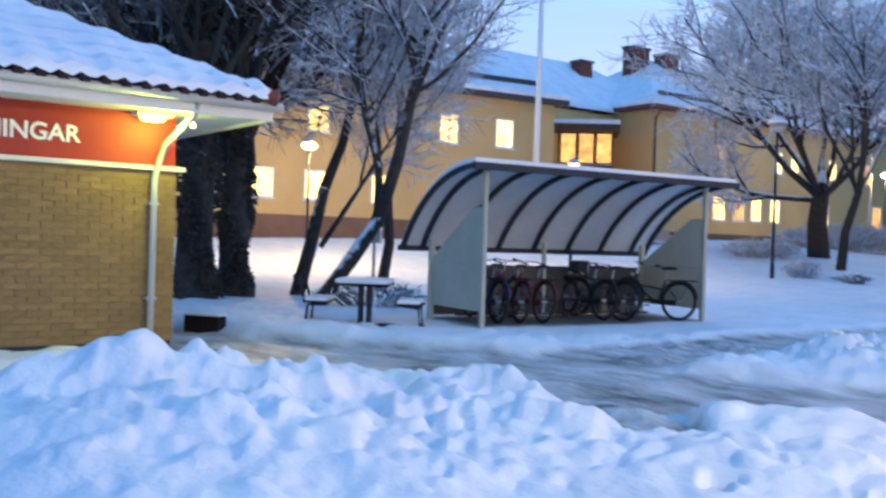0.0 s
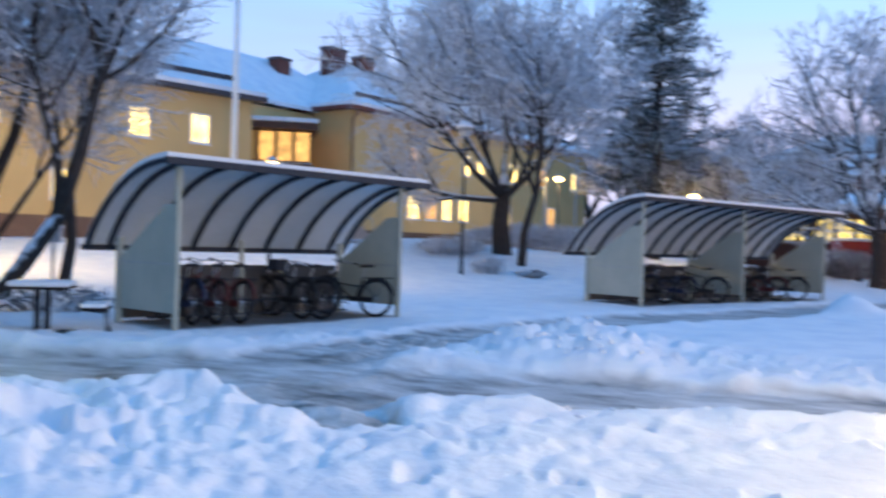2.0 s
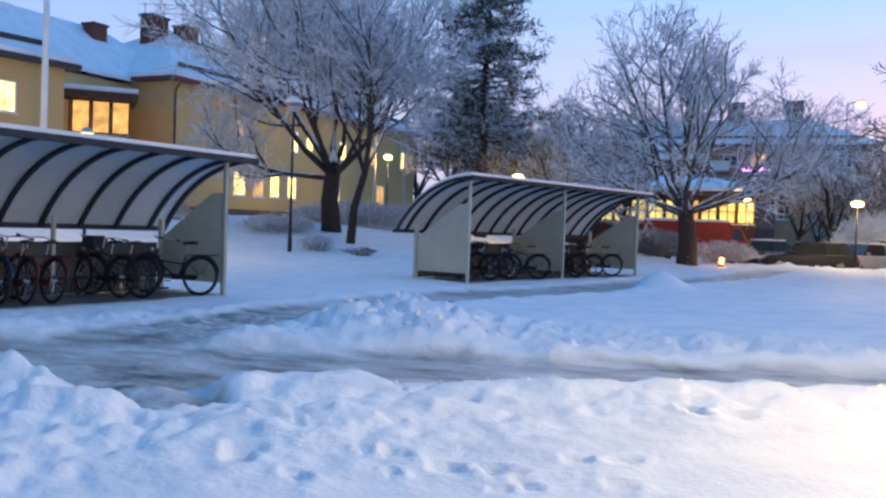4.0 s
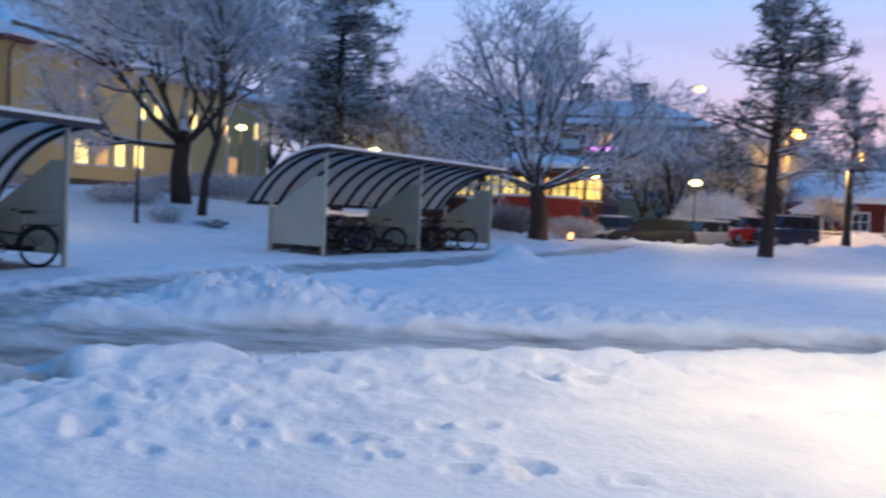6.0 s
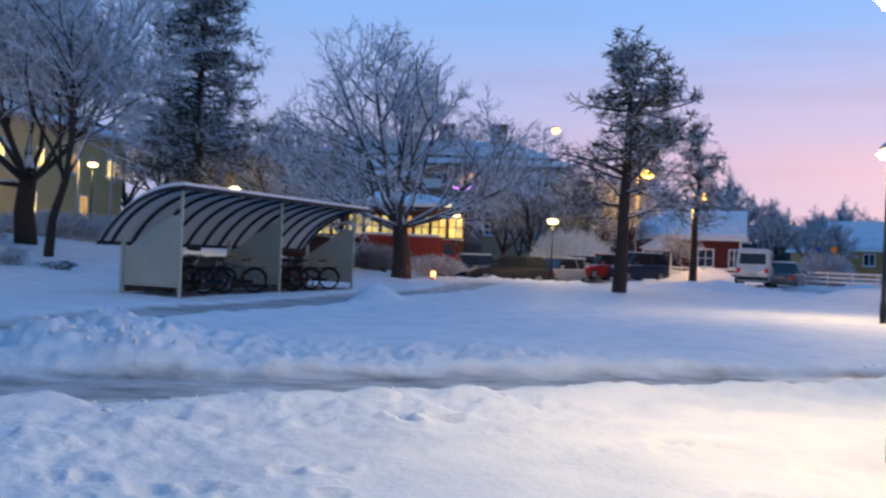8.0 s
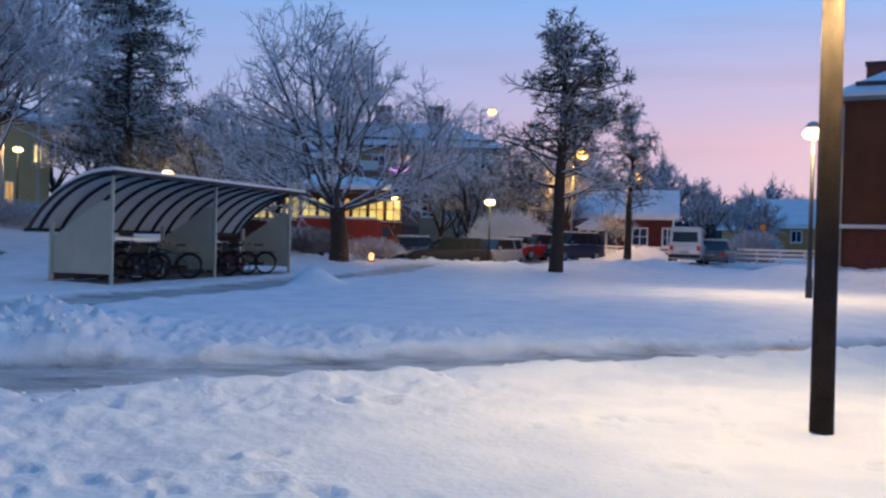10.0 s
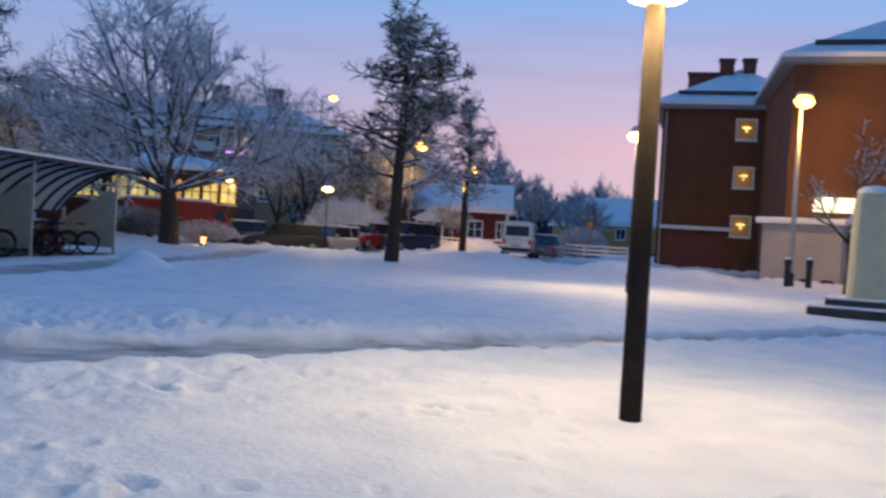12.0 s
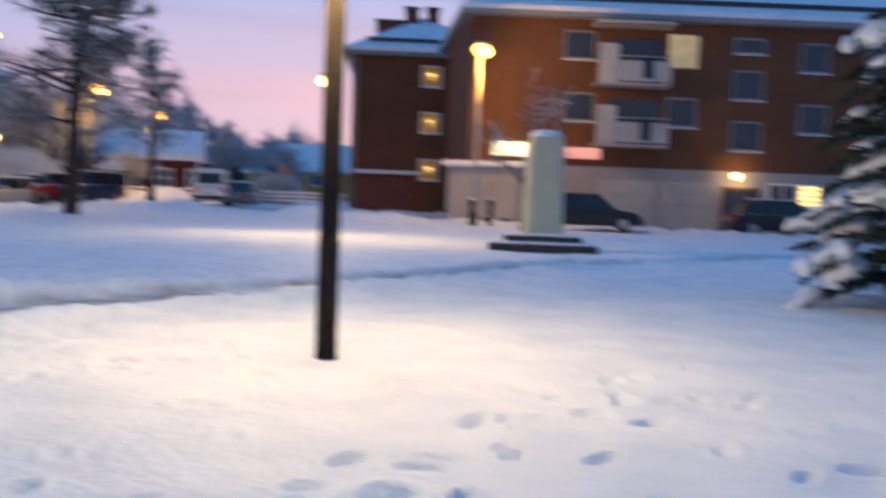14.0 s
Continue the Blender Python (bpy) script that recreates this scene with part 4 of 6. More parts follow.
def build_kiosk():
    p1 = Vector((-10.01, 5.42))
    d = Vector((0.14, 0.99)).normalized()
    p0 = p1 - d * 7.0
    m, L = facade_frame(p0, p1)
    k = thing("kiosk", "yellow brick kiosk with red sign band and snowy tiled roof", "kiosk", m)
    wall = part("wall", Geo().box(0, -0.002, -0.6, L - 0.02, 4.5, 2.1), M_MORTAR, k, "yellow brick wall")
    part("plinth", Geo().box(0.0, -0.012, -0.6, L - 0.03, 0.3, 0.1), M_DARK, k, "dark plinth")
    part("ledge", Geo().box(-0.05, -0.07, 2.103, L + 0.09, 0.1, 2.16), M_CREAM, k, "cream wooden ledge", 0.008)
    part("sign_band", Geo().box(0.0, -0.03, 2.163, L - 0.03, 0.06, 2.76), M_RED, k, "red sign band", 0.01)
    part("upper_wall", Geo().box(0.0, 0.065, 2.163, L - 0.05, 4.4, 2.76), M_CREAM, k)
    soff = part("soffit", Geo().box(-0.8, -0.8, 2.762, L + 0.8, 5.2, 2.80), M_CREAM, k, "cream boarded soffit")
    part("fascia", Geo().box(-0.82, -0.84, 2.72, L + 0.82, -0.803, 2.92), M_CREAM, k, "cream fascia board", 0.008)
    part("fascia", Geo().box(L + 0.805, -0.80, 2.72, L + 0.84, 5.2, 2.92), M_CREAM, k, "cream fascia board", 0.008)
    part("gutter", Geo().tube([(-0.8, -0.9, 2.88), (L + 0.9, -0.9, 2.88)], 0.055, 10), M_GALV, k, "white gutter", smooth=True)
    # hipped roof, tiles at the eave, snow over them
    x0, x1, y0, y1, zb = -0.95, L + 0.74, -0.95, 5.35, 2.92
    rise, run = 1.45, 3.15

    def skin(z):
        return [(x0, y0, z), (x1, y0, z), (x1, y1, z), (x0, y1, z), (x0 + run, (y0 + y1) / 2, z + rise), (x1 - run, (y0 + y1) / 2, z + rise)]

    fs = [(0, 1, 5, 4), (1, 2, 5), (2, 3, 4, 5), (3, 0, 4), (3, 2, 1, 0)]
    roof = part("roof", Geo().add(skin(zb), fs), M_TILE, k, "dark red tiled roof")
    x0, x1, y0, y1 = x0 - 0.05, x1 + 0.05, y0 - 0.05, y1 + 0.05
    bm = bmesh.new()
    vs = [bm.verts.new(p) for p in skin(zb + 0.15)]
    for f in fs[:4]:
        bm.faces.new([vs[i] for i in f])
    bmesh.ops.subdivide_edges(bm, edges=bm.edges, cuts=120, use_grid_fill=True)
    rim = [e for e in bm.edges if e.is_boundary]
    low = bmesh.ops.extrude_edge_only(bm, edges=rim)["geom"]
    lowset = {v for v in low if isinstance(v, bmesh.types.BMVert)}
    for v in bm.verts:
        if v in lowset:
            along = v.co.x if v.co.y < y0 + 0.3 else v.co.y
            v.co.z -= 0.115 + 0.028 * math.sin(along * 2 * math.pi / 0.21)
            v.co += Vector((0.02 * noise.noise(v.co * 5), 0.02 * noise.noise(v.co * 5 + Vector((9, 0, 0))), 0))
        else:
            front = max(0.0, 1 - (v.co.z - zb - 0.15) / 0.7)
            v.co.z += 0.03 * noise.noise(v.co * 1.7) + 0.014 * noise.noise(v.co * 7) + 0.02 * math.sin(v.co.x * 2 * math.pi / 0.21) * front**2 + 0.018 * math.sin(v.co.x * 2 * math.pi / 0.42) * (0.4 + front) + 0.022 * math.sin(v.co.y * 2 * math.pi / 0.42)
    x0, x1, y0, y1 = x0 + 0.05, x1 - 0.05, y0 + 0.05, y1 - 0.05
    sm = bpy.data.meshes.new("roof_snow")
    bm.to_mesh(sm)
    bm.free()
    sm.materials.append(M_SNOW)
    sm.polygons.foreach_set("use_smooth", [True] * len(sm.polygons))
    part("roof_snow", sm, M_SNOW, roof, "thick snow on the roof")
    tile = Geo().tube([(0, 0, 0), (0, 0.35, 0.16)], 0.06, 8).mesh("tile", M_TILE, True)
    n = int((x1 - x0) / 0.21)
    for i in range(n):
        part("tile", tile, M_TILE, roof, m=pose(x0 + 0.1 + i * 0.21, y0 - 0.01, zb - 0.005))
    for i in range(26):
        part("tile", tile, M_TILE, roof, m=pose(x1 + 0.01, y0 + 0.1 + i * 0.21, zb - 0.005, 0, 0, 90))
    lip = part("hip_end", Geo().tube([(x1 + 0.05, y0 - 0.05, zb + 0.04), (x1 - 0.5, y0 + 0.5, zb + 0.27)], [0.09, 0.09], 8), M_FASCIA, roof, "red hip end tile", smooth=True)
    # lettering
    cu = bpy.data.curves.new("sign_lettering", "FONT")
    cu.body, cu.size, cu.extrude, cu.align_x = "DNINGAR", 0.262, 0.006, "RIGHT"
    cu.materials.append(M_WHITE)
    t = new("sign_lettering", cu)
    t.parent, t.matrix_basis = k, Matrix.Translation((5.87, -0.037, 2.355)) @ pose(0, 0, 0, 90, 0, 0)
    cu.offset = 0.006
    tagged(t, "white capital letters")
    # wall lamp under the soffit
    lamp = part("wall_lamp", Geo().box(6.42, -0.26, 2.705, 6.86, -0.06, 2.755), M_GALV, k, "wall lamp under the soffit", 0.02)
    part("lamp_glass", Geo().lathe([(0.05, -0.05), (0.13, -0.035), (0.15, 0.0)], 14, (6.64, -0.16, 2.70)), glowing("lit_yellow_tube", (0.95, 1.0, 0.25), 3.5), lamp, "lit yellow lamp glass", smooth=True)
    light("kiosk_light", m @ Vector((6.72, -0.62, 2.58)), 31, (0.90, 1.0, 0.12), 0.12)
    small = part("corner_lamp", Geo().lathe([(0.015, -0.035), (0.04, 0), (0.015, 0.035)], 10, (L + 0.12, -0.15, 2.66)), glowing("small_lit_lamp", (1.0, 0.9, 0.3), 5), k, "small lit corner lamp", smooth=True)
    # downpipe with its swan neck
    px = 6.70
    pipe = part("downpipe", Geo().tube([(px + 0.2, -0.86, 2.84), (px + 0.19, -0.80, 2.70), (px + 0.09, -0.2, 2.40), (px + 0.05, -0.1, 2.22), (px, -0.1, 2.0), (px, -0.1, -0.2)], 0.038, 10), M_GALV, k, "white downpipe with bent neck", smooth=True)
    for z in (0.6, 1.7):
        part("pipe_clip", Geo().box(px - 0.06, -0.12, z, px + 0.06, 0.0, z + 0.03), M_GALV, pipe)
    return k, wall, L


KIOSK, KIOSK_WALL, KIOSK_L = build_kiosk()


def low_block(x, y):
    """A snow-dusted timber edge beside the kiosk."""
    b = thing("timber_kerb", "old timber block half buried in snow by the kiosk", "timber", pose(x, y, gz(x, y), 0, 0, 25))
    part("beam", Geo().box(-0.3, -0.12, -0.1, 0.3, 0.12, 0.22), M_WOODPOLE, b, bevel=0.02)
    part("snow_cap", Geo().box(-0.31, -0.13, 0.223, 0.31, 0.13, 0.26), M_SNOW, b, bevel=0.02)


low_block(-12.3, 7.2)

# ---- trees ----
M_BARK = material("dark_bark", (0.055, 0.042, 0.036), 0.9, 0, 0.4, 7, 60, 0.6, 0.02, snow=0.42)
M_BARK_BARE = material("ivy_dark_bark", (0.062, 0.06, 0.056), 0.9, 0, 0.5, 6, 40, 0.8, 0.03, snow=1.02)
# Greyer copy of the frosted twig; shade on distant crowns is in the colour.
M_TWIG_FAR = material("frosted_twig_shaded_colour", (0.27, 0.29, 0.32), 0.85, 0, 0.3, 5, 60, 0.1, snow=0.02)
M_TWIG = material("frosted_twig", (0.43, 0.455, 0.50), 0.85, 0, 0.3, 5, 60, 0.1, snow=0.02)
M_TWIG_DARK = material("dark_twig", (0.17, 0.17, 0.185), 0.85, 0, 0.3, 5, 60, 0.1, snow=0.15)
M_BOUGH = material("snow_lined_bough", (0.10, 0.09, 0.09), 0.9, 0, 0.4, 7, 60, 0.6, 0.02, snow=0.12)
M_PINE = material("snowy_pine_needles", (0.075, 0.074, 0.05), 0.8, 0, 0.4, 3, 40, 0.1, snow=0.12)
M_NEEDLE = material("dark_needles", (0.026, 0.040, 0.028), 0.8, 0, 0.4, 5, 60, 0.1, snow=0.92)


def grow(rng, start, way, length, r, counts, level, out, bend=0.25, lift=0.12, spread=(35, 65), first=0.3, shrink=0.55):
    """One branch and its children; out[level] collects (points, radii)."""
    n = 5 if level < 2 else 3
    pts, radii, p, d = [start], [r], start.copy(), way.normalized()
    for i in range(n):
        jig = Vector((rng.gauss(0, 1), rng.gauss(0, 1), rng.gauss(0, 0.7))) * bend
        d = (d + jig * 0.5 + Vector((0, 0, lift))).normalized()
        p = p + d * (length / n)
        pts.append(p.copy())
        radii.append(max(0.006, r * (1 - 0.75 * (i + 1) / n)))
    out.setdefault(level, []).append((pts, radii))
    if level >= len(counts):
        return
    for c in range(counts[level]):
        f = first + (1 - first) * (c + rng.random()) / counts[level]
        k = min(int(f * n), n - 1)
        q = pts[k].lerp(pts[k + 1], f * n - k)
        dd = (pts[k + 1] - pts[k]).normalized()
        a = radians(rng.uniform(*spread))
        side = dd.orthogonal().normalized()
        side.rotate(Matrix.Rotation(rng.uniform(0, 2 * math.pi), 3, dd))
        nd = dd * math.cos(a) + side * math.sin(a)
        grow(rng, q, nd, length * shrink * rng.uniform(0.7, 1.25) * (1.15 - 0.5 * f), radii[k] * 0.62, counts, level + 1, out, bend * 1.15, lift * 0.8, spread, 0.2, shrink)


def tree(label, x, y, stems, counts, seed, twig_r=0.018, bark=None, twig=None, lift=0.12, spread=(30, 62), group="frosted trees", name="tree", bend=0.22, shrink=0.55, first=0.35):
    """stems: (foot offset, way, length, radius) of each trunk or main limb from the fork."""
    rng = random.Random(seed)
    t = thing(name, label, "tree", pose(x, y, gz(x, y) - 0.05), group)
    out = {}
    trunk = Geo()
    for off, way, length, r, kids in stems:
        start = Vector(off)
        if not kids:
            w = Vector(way).normalized() * length
            mid = start + w * 0.5 + Vector((rng.gauss(0, 0.04), rng.gauss(0, 0.04), 0)) * length
            trunk.tube([start - Vector((0, 0, 0.3)), start + Vector((0, 0, 0.12)), mid, start + w, start + w * (1 + (0.9 if abs(way[0]) + abs(way[1]) < 0.2 else 0.12) / length)], [r * 1.4, r * 1.15, r, r * 0.85, r * 0.25], 10)
        else:
            grow(rng, start, Vector(way), length, r, counts, 0, out, bend, lift, spread, first, shrink)
    if trunk.v:
        part("trunk", trunk, M_BARK, t, smooth=True)
    for pts, radii in out.get(0, []):
        part("limb", Geo().tube(pts, radii, 8), bark or M_BARK, t, smooth=True)
    g = Geo()
    for pts, radii in out.get(1, []):
        g.tube(pts, [max(q, twig_r * 1.4) for q in radii], 5, False)
    if g.v:
        part("branchwork", g, bark or M_BARK, t, "snow-lined branches")
    g = Geo()
    for lev in range(2, len(counts) + 1):
        for pts, radii in out.get(lev, []):
            if lev == len(counts):
                pts = [pts[0], pts[-1]]
            g.tube(pts, [twig_r if lev == len(counts) else max(twig_r, radii[0] * 0.8)] * (len(pts) - 1) + [twig_r * 0.5], 3, False)
    if g.v:
        tagged(part("crown", g, twig or M_TWIG, t, "frosted twigs heavy with snow"), kind="stuff")
    return t


def ivy_trunk(t, r, h, seed):
    """A thick uneven trunk, flared at the foot and shaggy with ivy."""
    rng = random.Random(seed)
    g = Geo()
    pts = [Vector((rng.gauss(0, 0.05), rng.gauss(0, 0.05), -0.4 + (h + 1.2) * i / 9)) for i in range(10)]
    g.tube(pts, [r * 1.75, r * 1.6, r * 1.15] + [r * rng.uniform(0.85, 1.08) for _ in range(7)], 12)
    for i in range(1500):
        a, z_ = rng.uniform(0, 2 * math.pi), rng.uniform(0.1, h + 0.4)
        rr = r * (1.25 if z_ < 0.6 else 1.0) * (1 + 0.35 * math.sin(z_ * 2.3 + a * 2 + seed))
        p = Vector((math.cos(a) * rr, math.sin(a) * rr, z_))
        g.tube([p, p + Vector((math.cos(a) * 0.14, math.sin(a) * 0.14, rng.uniform(-0.12, 0.1)))], [0.05, 0.01], 3, False)
    for i in range(5):
        a, rr = rng.uniform(0, 2 * math.pi), r * rng.uniform(0.35, 0.7)
        foot = Vector((math.cos(a), math.sin(a), 0)) * r * rng.uniform(0.4, 0.8)
        top = Vector((math.cos(a + rng.uniform(-0.5, 0.5)) * r * 0.8, math.sin(a) * r * 0.8, h * rng.uniform(0.7, 1.15)))
        g.tube([foot + Vector((0, 0, -0.4)), foot.lerp(top, 0.3) * 0.9, foot.lerp(top, 0.65) + Vector((rng.gauss(0, 0.1), rng.gauss(0, 0.1), 0)), top], [rr * 1.5, rr, rr * 0.8, rr * 0.4], 9)
    part("trunk", g, M_BARK_BARE, t, "dark trunk shaggy with ivy", smooth=False)


def limbs(n, base, length, r, tilt, seed, fork=(0, 0, 0)):
    rng = random.Random(seed)
    out = []
    for i in range(n):
        a = 2 * math.pi * (i + rng.random() * 0.5) / n
        tl = radians(rng.uniform(*tilt))
        out.append((tuple(Vector(fork) + Vector((0, 0, base + rng.uniform(-0.25, 0.25)))), (math.cos(a) * math.sin(tl), math.sin(a) * math.sin(tl), math.cos(tl)), length * rng.uniform(0.8, 1.15), r * rng.uniform(0.7, 1.1), True))
    return out


# broad frosted tree before the yellow houses, with a long low limb
tree("broad bare tree thick with frost, its dark trunk forked low", -17.3, 40.6,
     [((0, 0, 0), (0, 0, 1), 3.0, 0.42, False)] + limbs(8, 2.7, 8.2, 0.17, (18, 62), 3) + [((0, 0, 2.6), (-0.9, -0.3, 0.1), 6.0, 0.16, True)], (13, 10, 9), 11, 0.018, lift=0.10)
tree("slim bare tree with a frosted crown", -14.97, 37.3, [((0, 0, 0), (0.18, 0, 1), 3.2, 0.17, False)] + limbs(5, 3.0, 6.2, 0.11, (10, 40), 4, (0.55, 0, 0)), (11, 9, 8), 12, 0.018)
# open-crowned tree by the pavilion: steep middle boughs, long level ones to the side
BOUGHS = ((-0.30, 0.1, 1, 8.6, 0.20), (0.12, 0.35, 1, 8.2, 0.17), (-0.6, -0.35, 1, 8.4, 0.17), (-0.95, 0.3, 0.72, 7.8, 0.15), (-1, -0.15, 0.4, 7.2, 0.13), (0.5, 0.2, 1, 7.0, 0.15),
          (0.9, -0.25, 0.55, 6.8, 0.16), (1, 0.15, 0.2, 7.6, 0.15), (0.2, -0.85, 0.9, 7.2, 0.14), (-0.25, 0.9, 0.85, 7.4, 0.14), (0.85, -0.6, 0.1, 7.0, 0.12), (-0.7, -0.7, 0.25, 6.0, 0.11))
tree("spreading bare tree with snow along every bough", -1.05, 46.1,
     [((0, 0, 0), (-0.06, 0, 1), 2.5, 0.46, False)] + [((-0.14, 0, 2.35 + 0.08 * (k % 4)), (a, b, c), n, r, True) for k, (a, b, c, n, r) in enumerate(BOUGHS)], (11, 8, 7), 21, 0.018, M_BOUGH, M_TWIG, lift=0.09, bend=0.24, shrink=0.5, first=0.28)
# dark trunks and leaning trees by the kiosk
for sx, sy, r, sd in ((-17.4, 9.9, 0.30, 31), (-17.8, 11.1, 0.26, 32), (-20.2, 10.4, 0.26, 33)):
    ivy_trunk(tree("tall dark ivy-grown trunk with snowy twigs above", sx, sy, limbs(9, 3.9, 5.6, r * 0.36, (12, 85), sd) + limbs(5, 5.6, 5.0, r * 0.25, (5, 80), sd + 50), (11, 9, 8), sd, 0.012, M_BARK_BARE, M_TWIG_DARK), r, 4.6, sd)
tree("thin leaning tree with frosted twigs", -17.6, 12.7, [((0, 0, 0), (0.14, 0.16, 1), 2.6, 0.15, False), ((0.30, 0.38, 2.4), (0.08, 0.1, 1), 6.5, 0.13, True), ((0.33, 0.38, 1.2), (0.45, 0.3, 0.9), 4.5, 0.07, True)], (16, 11, 9), 41, 0.011, M_BARK, M_TWIG)
tree("leaning tree with snow on its slanting trunk", -15.1, 11.45, [((0, 0, 0), (0.42, 0.55, 1.1), 2.2, 0.16, False), ((0.66, 0.88, 1.72), (0.18, 0.22, 1), 6.8, 0.15, True), ((0.7, 0.9, 1.9), (-0.15, 0.3, 1), 5.6, 0.10, True)], (16, 11, 9), 42, 0.011, M_BARK, M_TWIG)
tree("thin upright bare tree", -18.1, 15.7, [((0, 0, 0), (0.0, 0.05, 1), 2.6, 0.13, False), ((0, 0.1, 2.5), (0.05, 0.1, 1), 6.5, 0.11, True)], (16, 11, 9), 43, 0.012, M_BARK, M_TWIG)

def needle_clump(g, rng, at, size, n):
    for i in range(n):
        d = Vector((rng.gauss(0, 1), rng.gauss(0, 1), rng.gauss(0, 0.8))).normalized()
        p = Vector(at) + d * size * rng.uniform(0.0, 0.5)
        q = p + (d + Vector((0, 0, rng.uniform(-0.2, 0.35)))).normalized() * size * rng.uniform(0.4, 0.8)
        g.tube([p, q], [0.03, 0.006], 3, False)


def pine(label, x, y, height, r, seed, clear=0.42, clumps=90, width=3.0, lean=(0.6, 0), size=0.55, per=26, boughs=0, swing=0.0):
    rng = random.Random(seed)
    t = thing("pine_tree", label, "tree", pose(x, y, gz(x, y) - 0.05), "pine trees")
    pts = [Vector((lean[0] * (f**2) * 0.6 + rng.gauss(0, 0.05), lean[1] * f * f, height * f)) for f in (0, 0.15, 0.35, 0.55, 0.75, 0.95)]
    part("trunk", Geo().tube([pts[0] - Vector((0, 0, 0.3))] + pts, [r * 1.3, r * 1.2, r, r * 0.85, r * 0.65, r * 0.4, r * 0.12], 10), M_BARK, t, smooth=True)
    bg, ng = Geo(), Geo()
    for i in range(clumps):
        f = clear + (1 - clear) * (i / clumps)
        k = f / 0.95 * 5
        j = min(int(k), 4)
        core = pts[j].lerp(pts[j + 1], min(1, k - j)) if f < 0.95 else pts[5]
        w = width * (0.35 + 0.65 * math.sin(math.pi * min(1, (1 - (f - clear) / (1 - clear)) * 0.85 + 0.12))) * rng.uniform(0.35, 1.0)
        up = (f - clear) / (1 - clear)
        w *= 1.2 - 0.75 * up**1.5
        a = rng.uniform(0, 2 * math.pi)
        tip = core + Vector((math.cos(a) * w + swing * math.sin(math.pi * min(1.0, up * 1.2)), math.sin(a) * w, rng.uniform(-0.45, 0.8)))
        bg.tube([core, core.lerp(tip, 0.55) + Vector((0, 0, -0.1)), tip], [0.06, 0.045, 0.02], 5, False)
        for s_ in (1.0, 0.75, 0.5):
            at = core.lerp(tip, s_) + Vector((rng.gauss(0, 0.25), rng.gauss(0, 0.25), rng.gauss(0, 0.25)))
            needle_clump(ng, rng, at, size * rng.uniform(0.7, 1.2), per)
    out = {}
    for i in range(boughs):
        f = 0.33 + 0.55 * i / boughs
        j = min(int(f / 0.95 * 5), 4)
        core = pts[j].lerp(pts[j + 1], f / 0.95 * 5 - j)
        a = rng.uniform(0, 2 * math.pi)
        grow(rng, core, Vector((math.cos(a), math.sin(a) * 0.8, rng.uniform(0.0, 0.5))), width * rng.uniform(0.7, 1.25) * (1.15 - 0.5 * f), 0.07, (7, 6), 0, out, 0.3, 0.0, (25, 60), 0.3, 0.45)
    tw = Geo()
    for lev in out:
        for line, radii in out[lev]:
            (tw if lev else bg).tube(line, [max(q, 0.014) for q in radii], 3 if lev else 5, False)
    if boughs:
        tagged(part("twigwork", tw, M_TWIG_DARK, t, "thin snow-lined twigs"), kind="stuff")
    part("branchwork", bg, M_BARK, t, "crooked snow-lined branches")
    tagged(part("crown", ng, M_PINE, t, "dark needle tufts dusted with snow"), kind="stuff")
    return t


pine("crooked pine with a ragged snowy crown on a bare trunk", 8.27, 38.6, 10.6, 0.27, 51, 0.50, 74, 3.0, (0.5, 0), 0.46, 24, 34, 0.9)
pine("tall dark pine dusted with snow behind the frosted trees", -12.6, 51, 15.8, 0.32, 52, 0.14, 250, 4.7, (0.2, 0), 0.7, 22)
pine("dark snowy pine by the red house", 15.7, 53, 9.0, 0.2, 53, 0.45, 36, 1.8, (0.1, 0), 0.5, 18, 20)
pine("dark bushy pine behind the parked cars", 10.19, 57.2, 6.4, 0.18, 54, 0.3, 34, 2.0, (0.1, 0), 0.5, 18, 16)


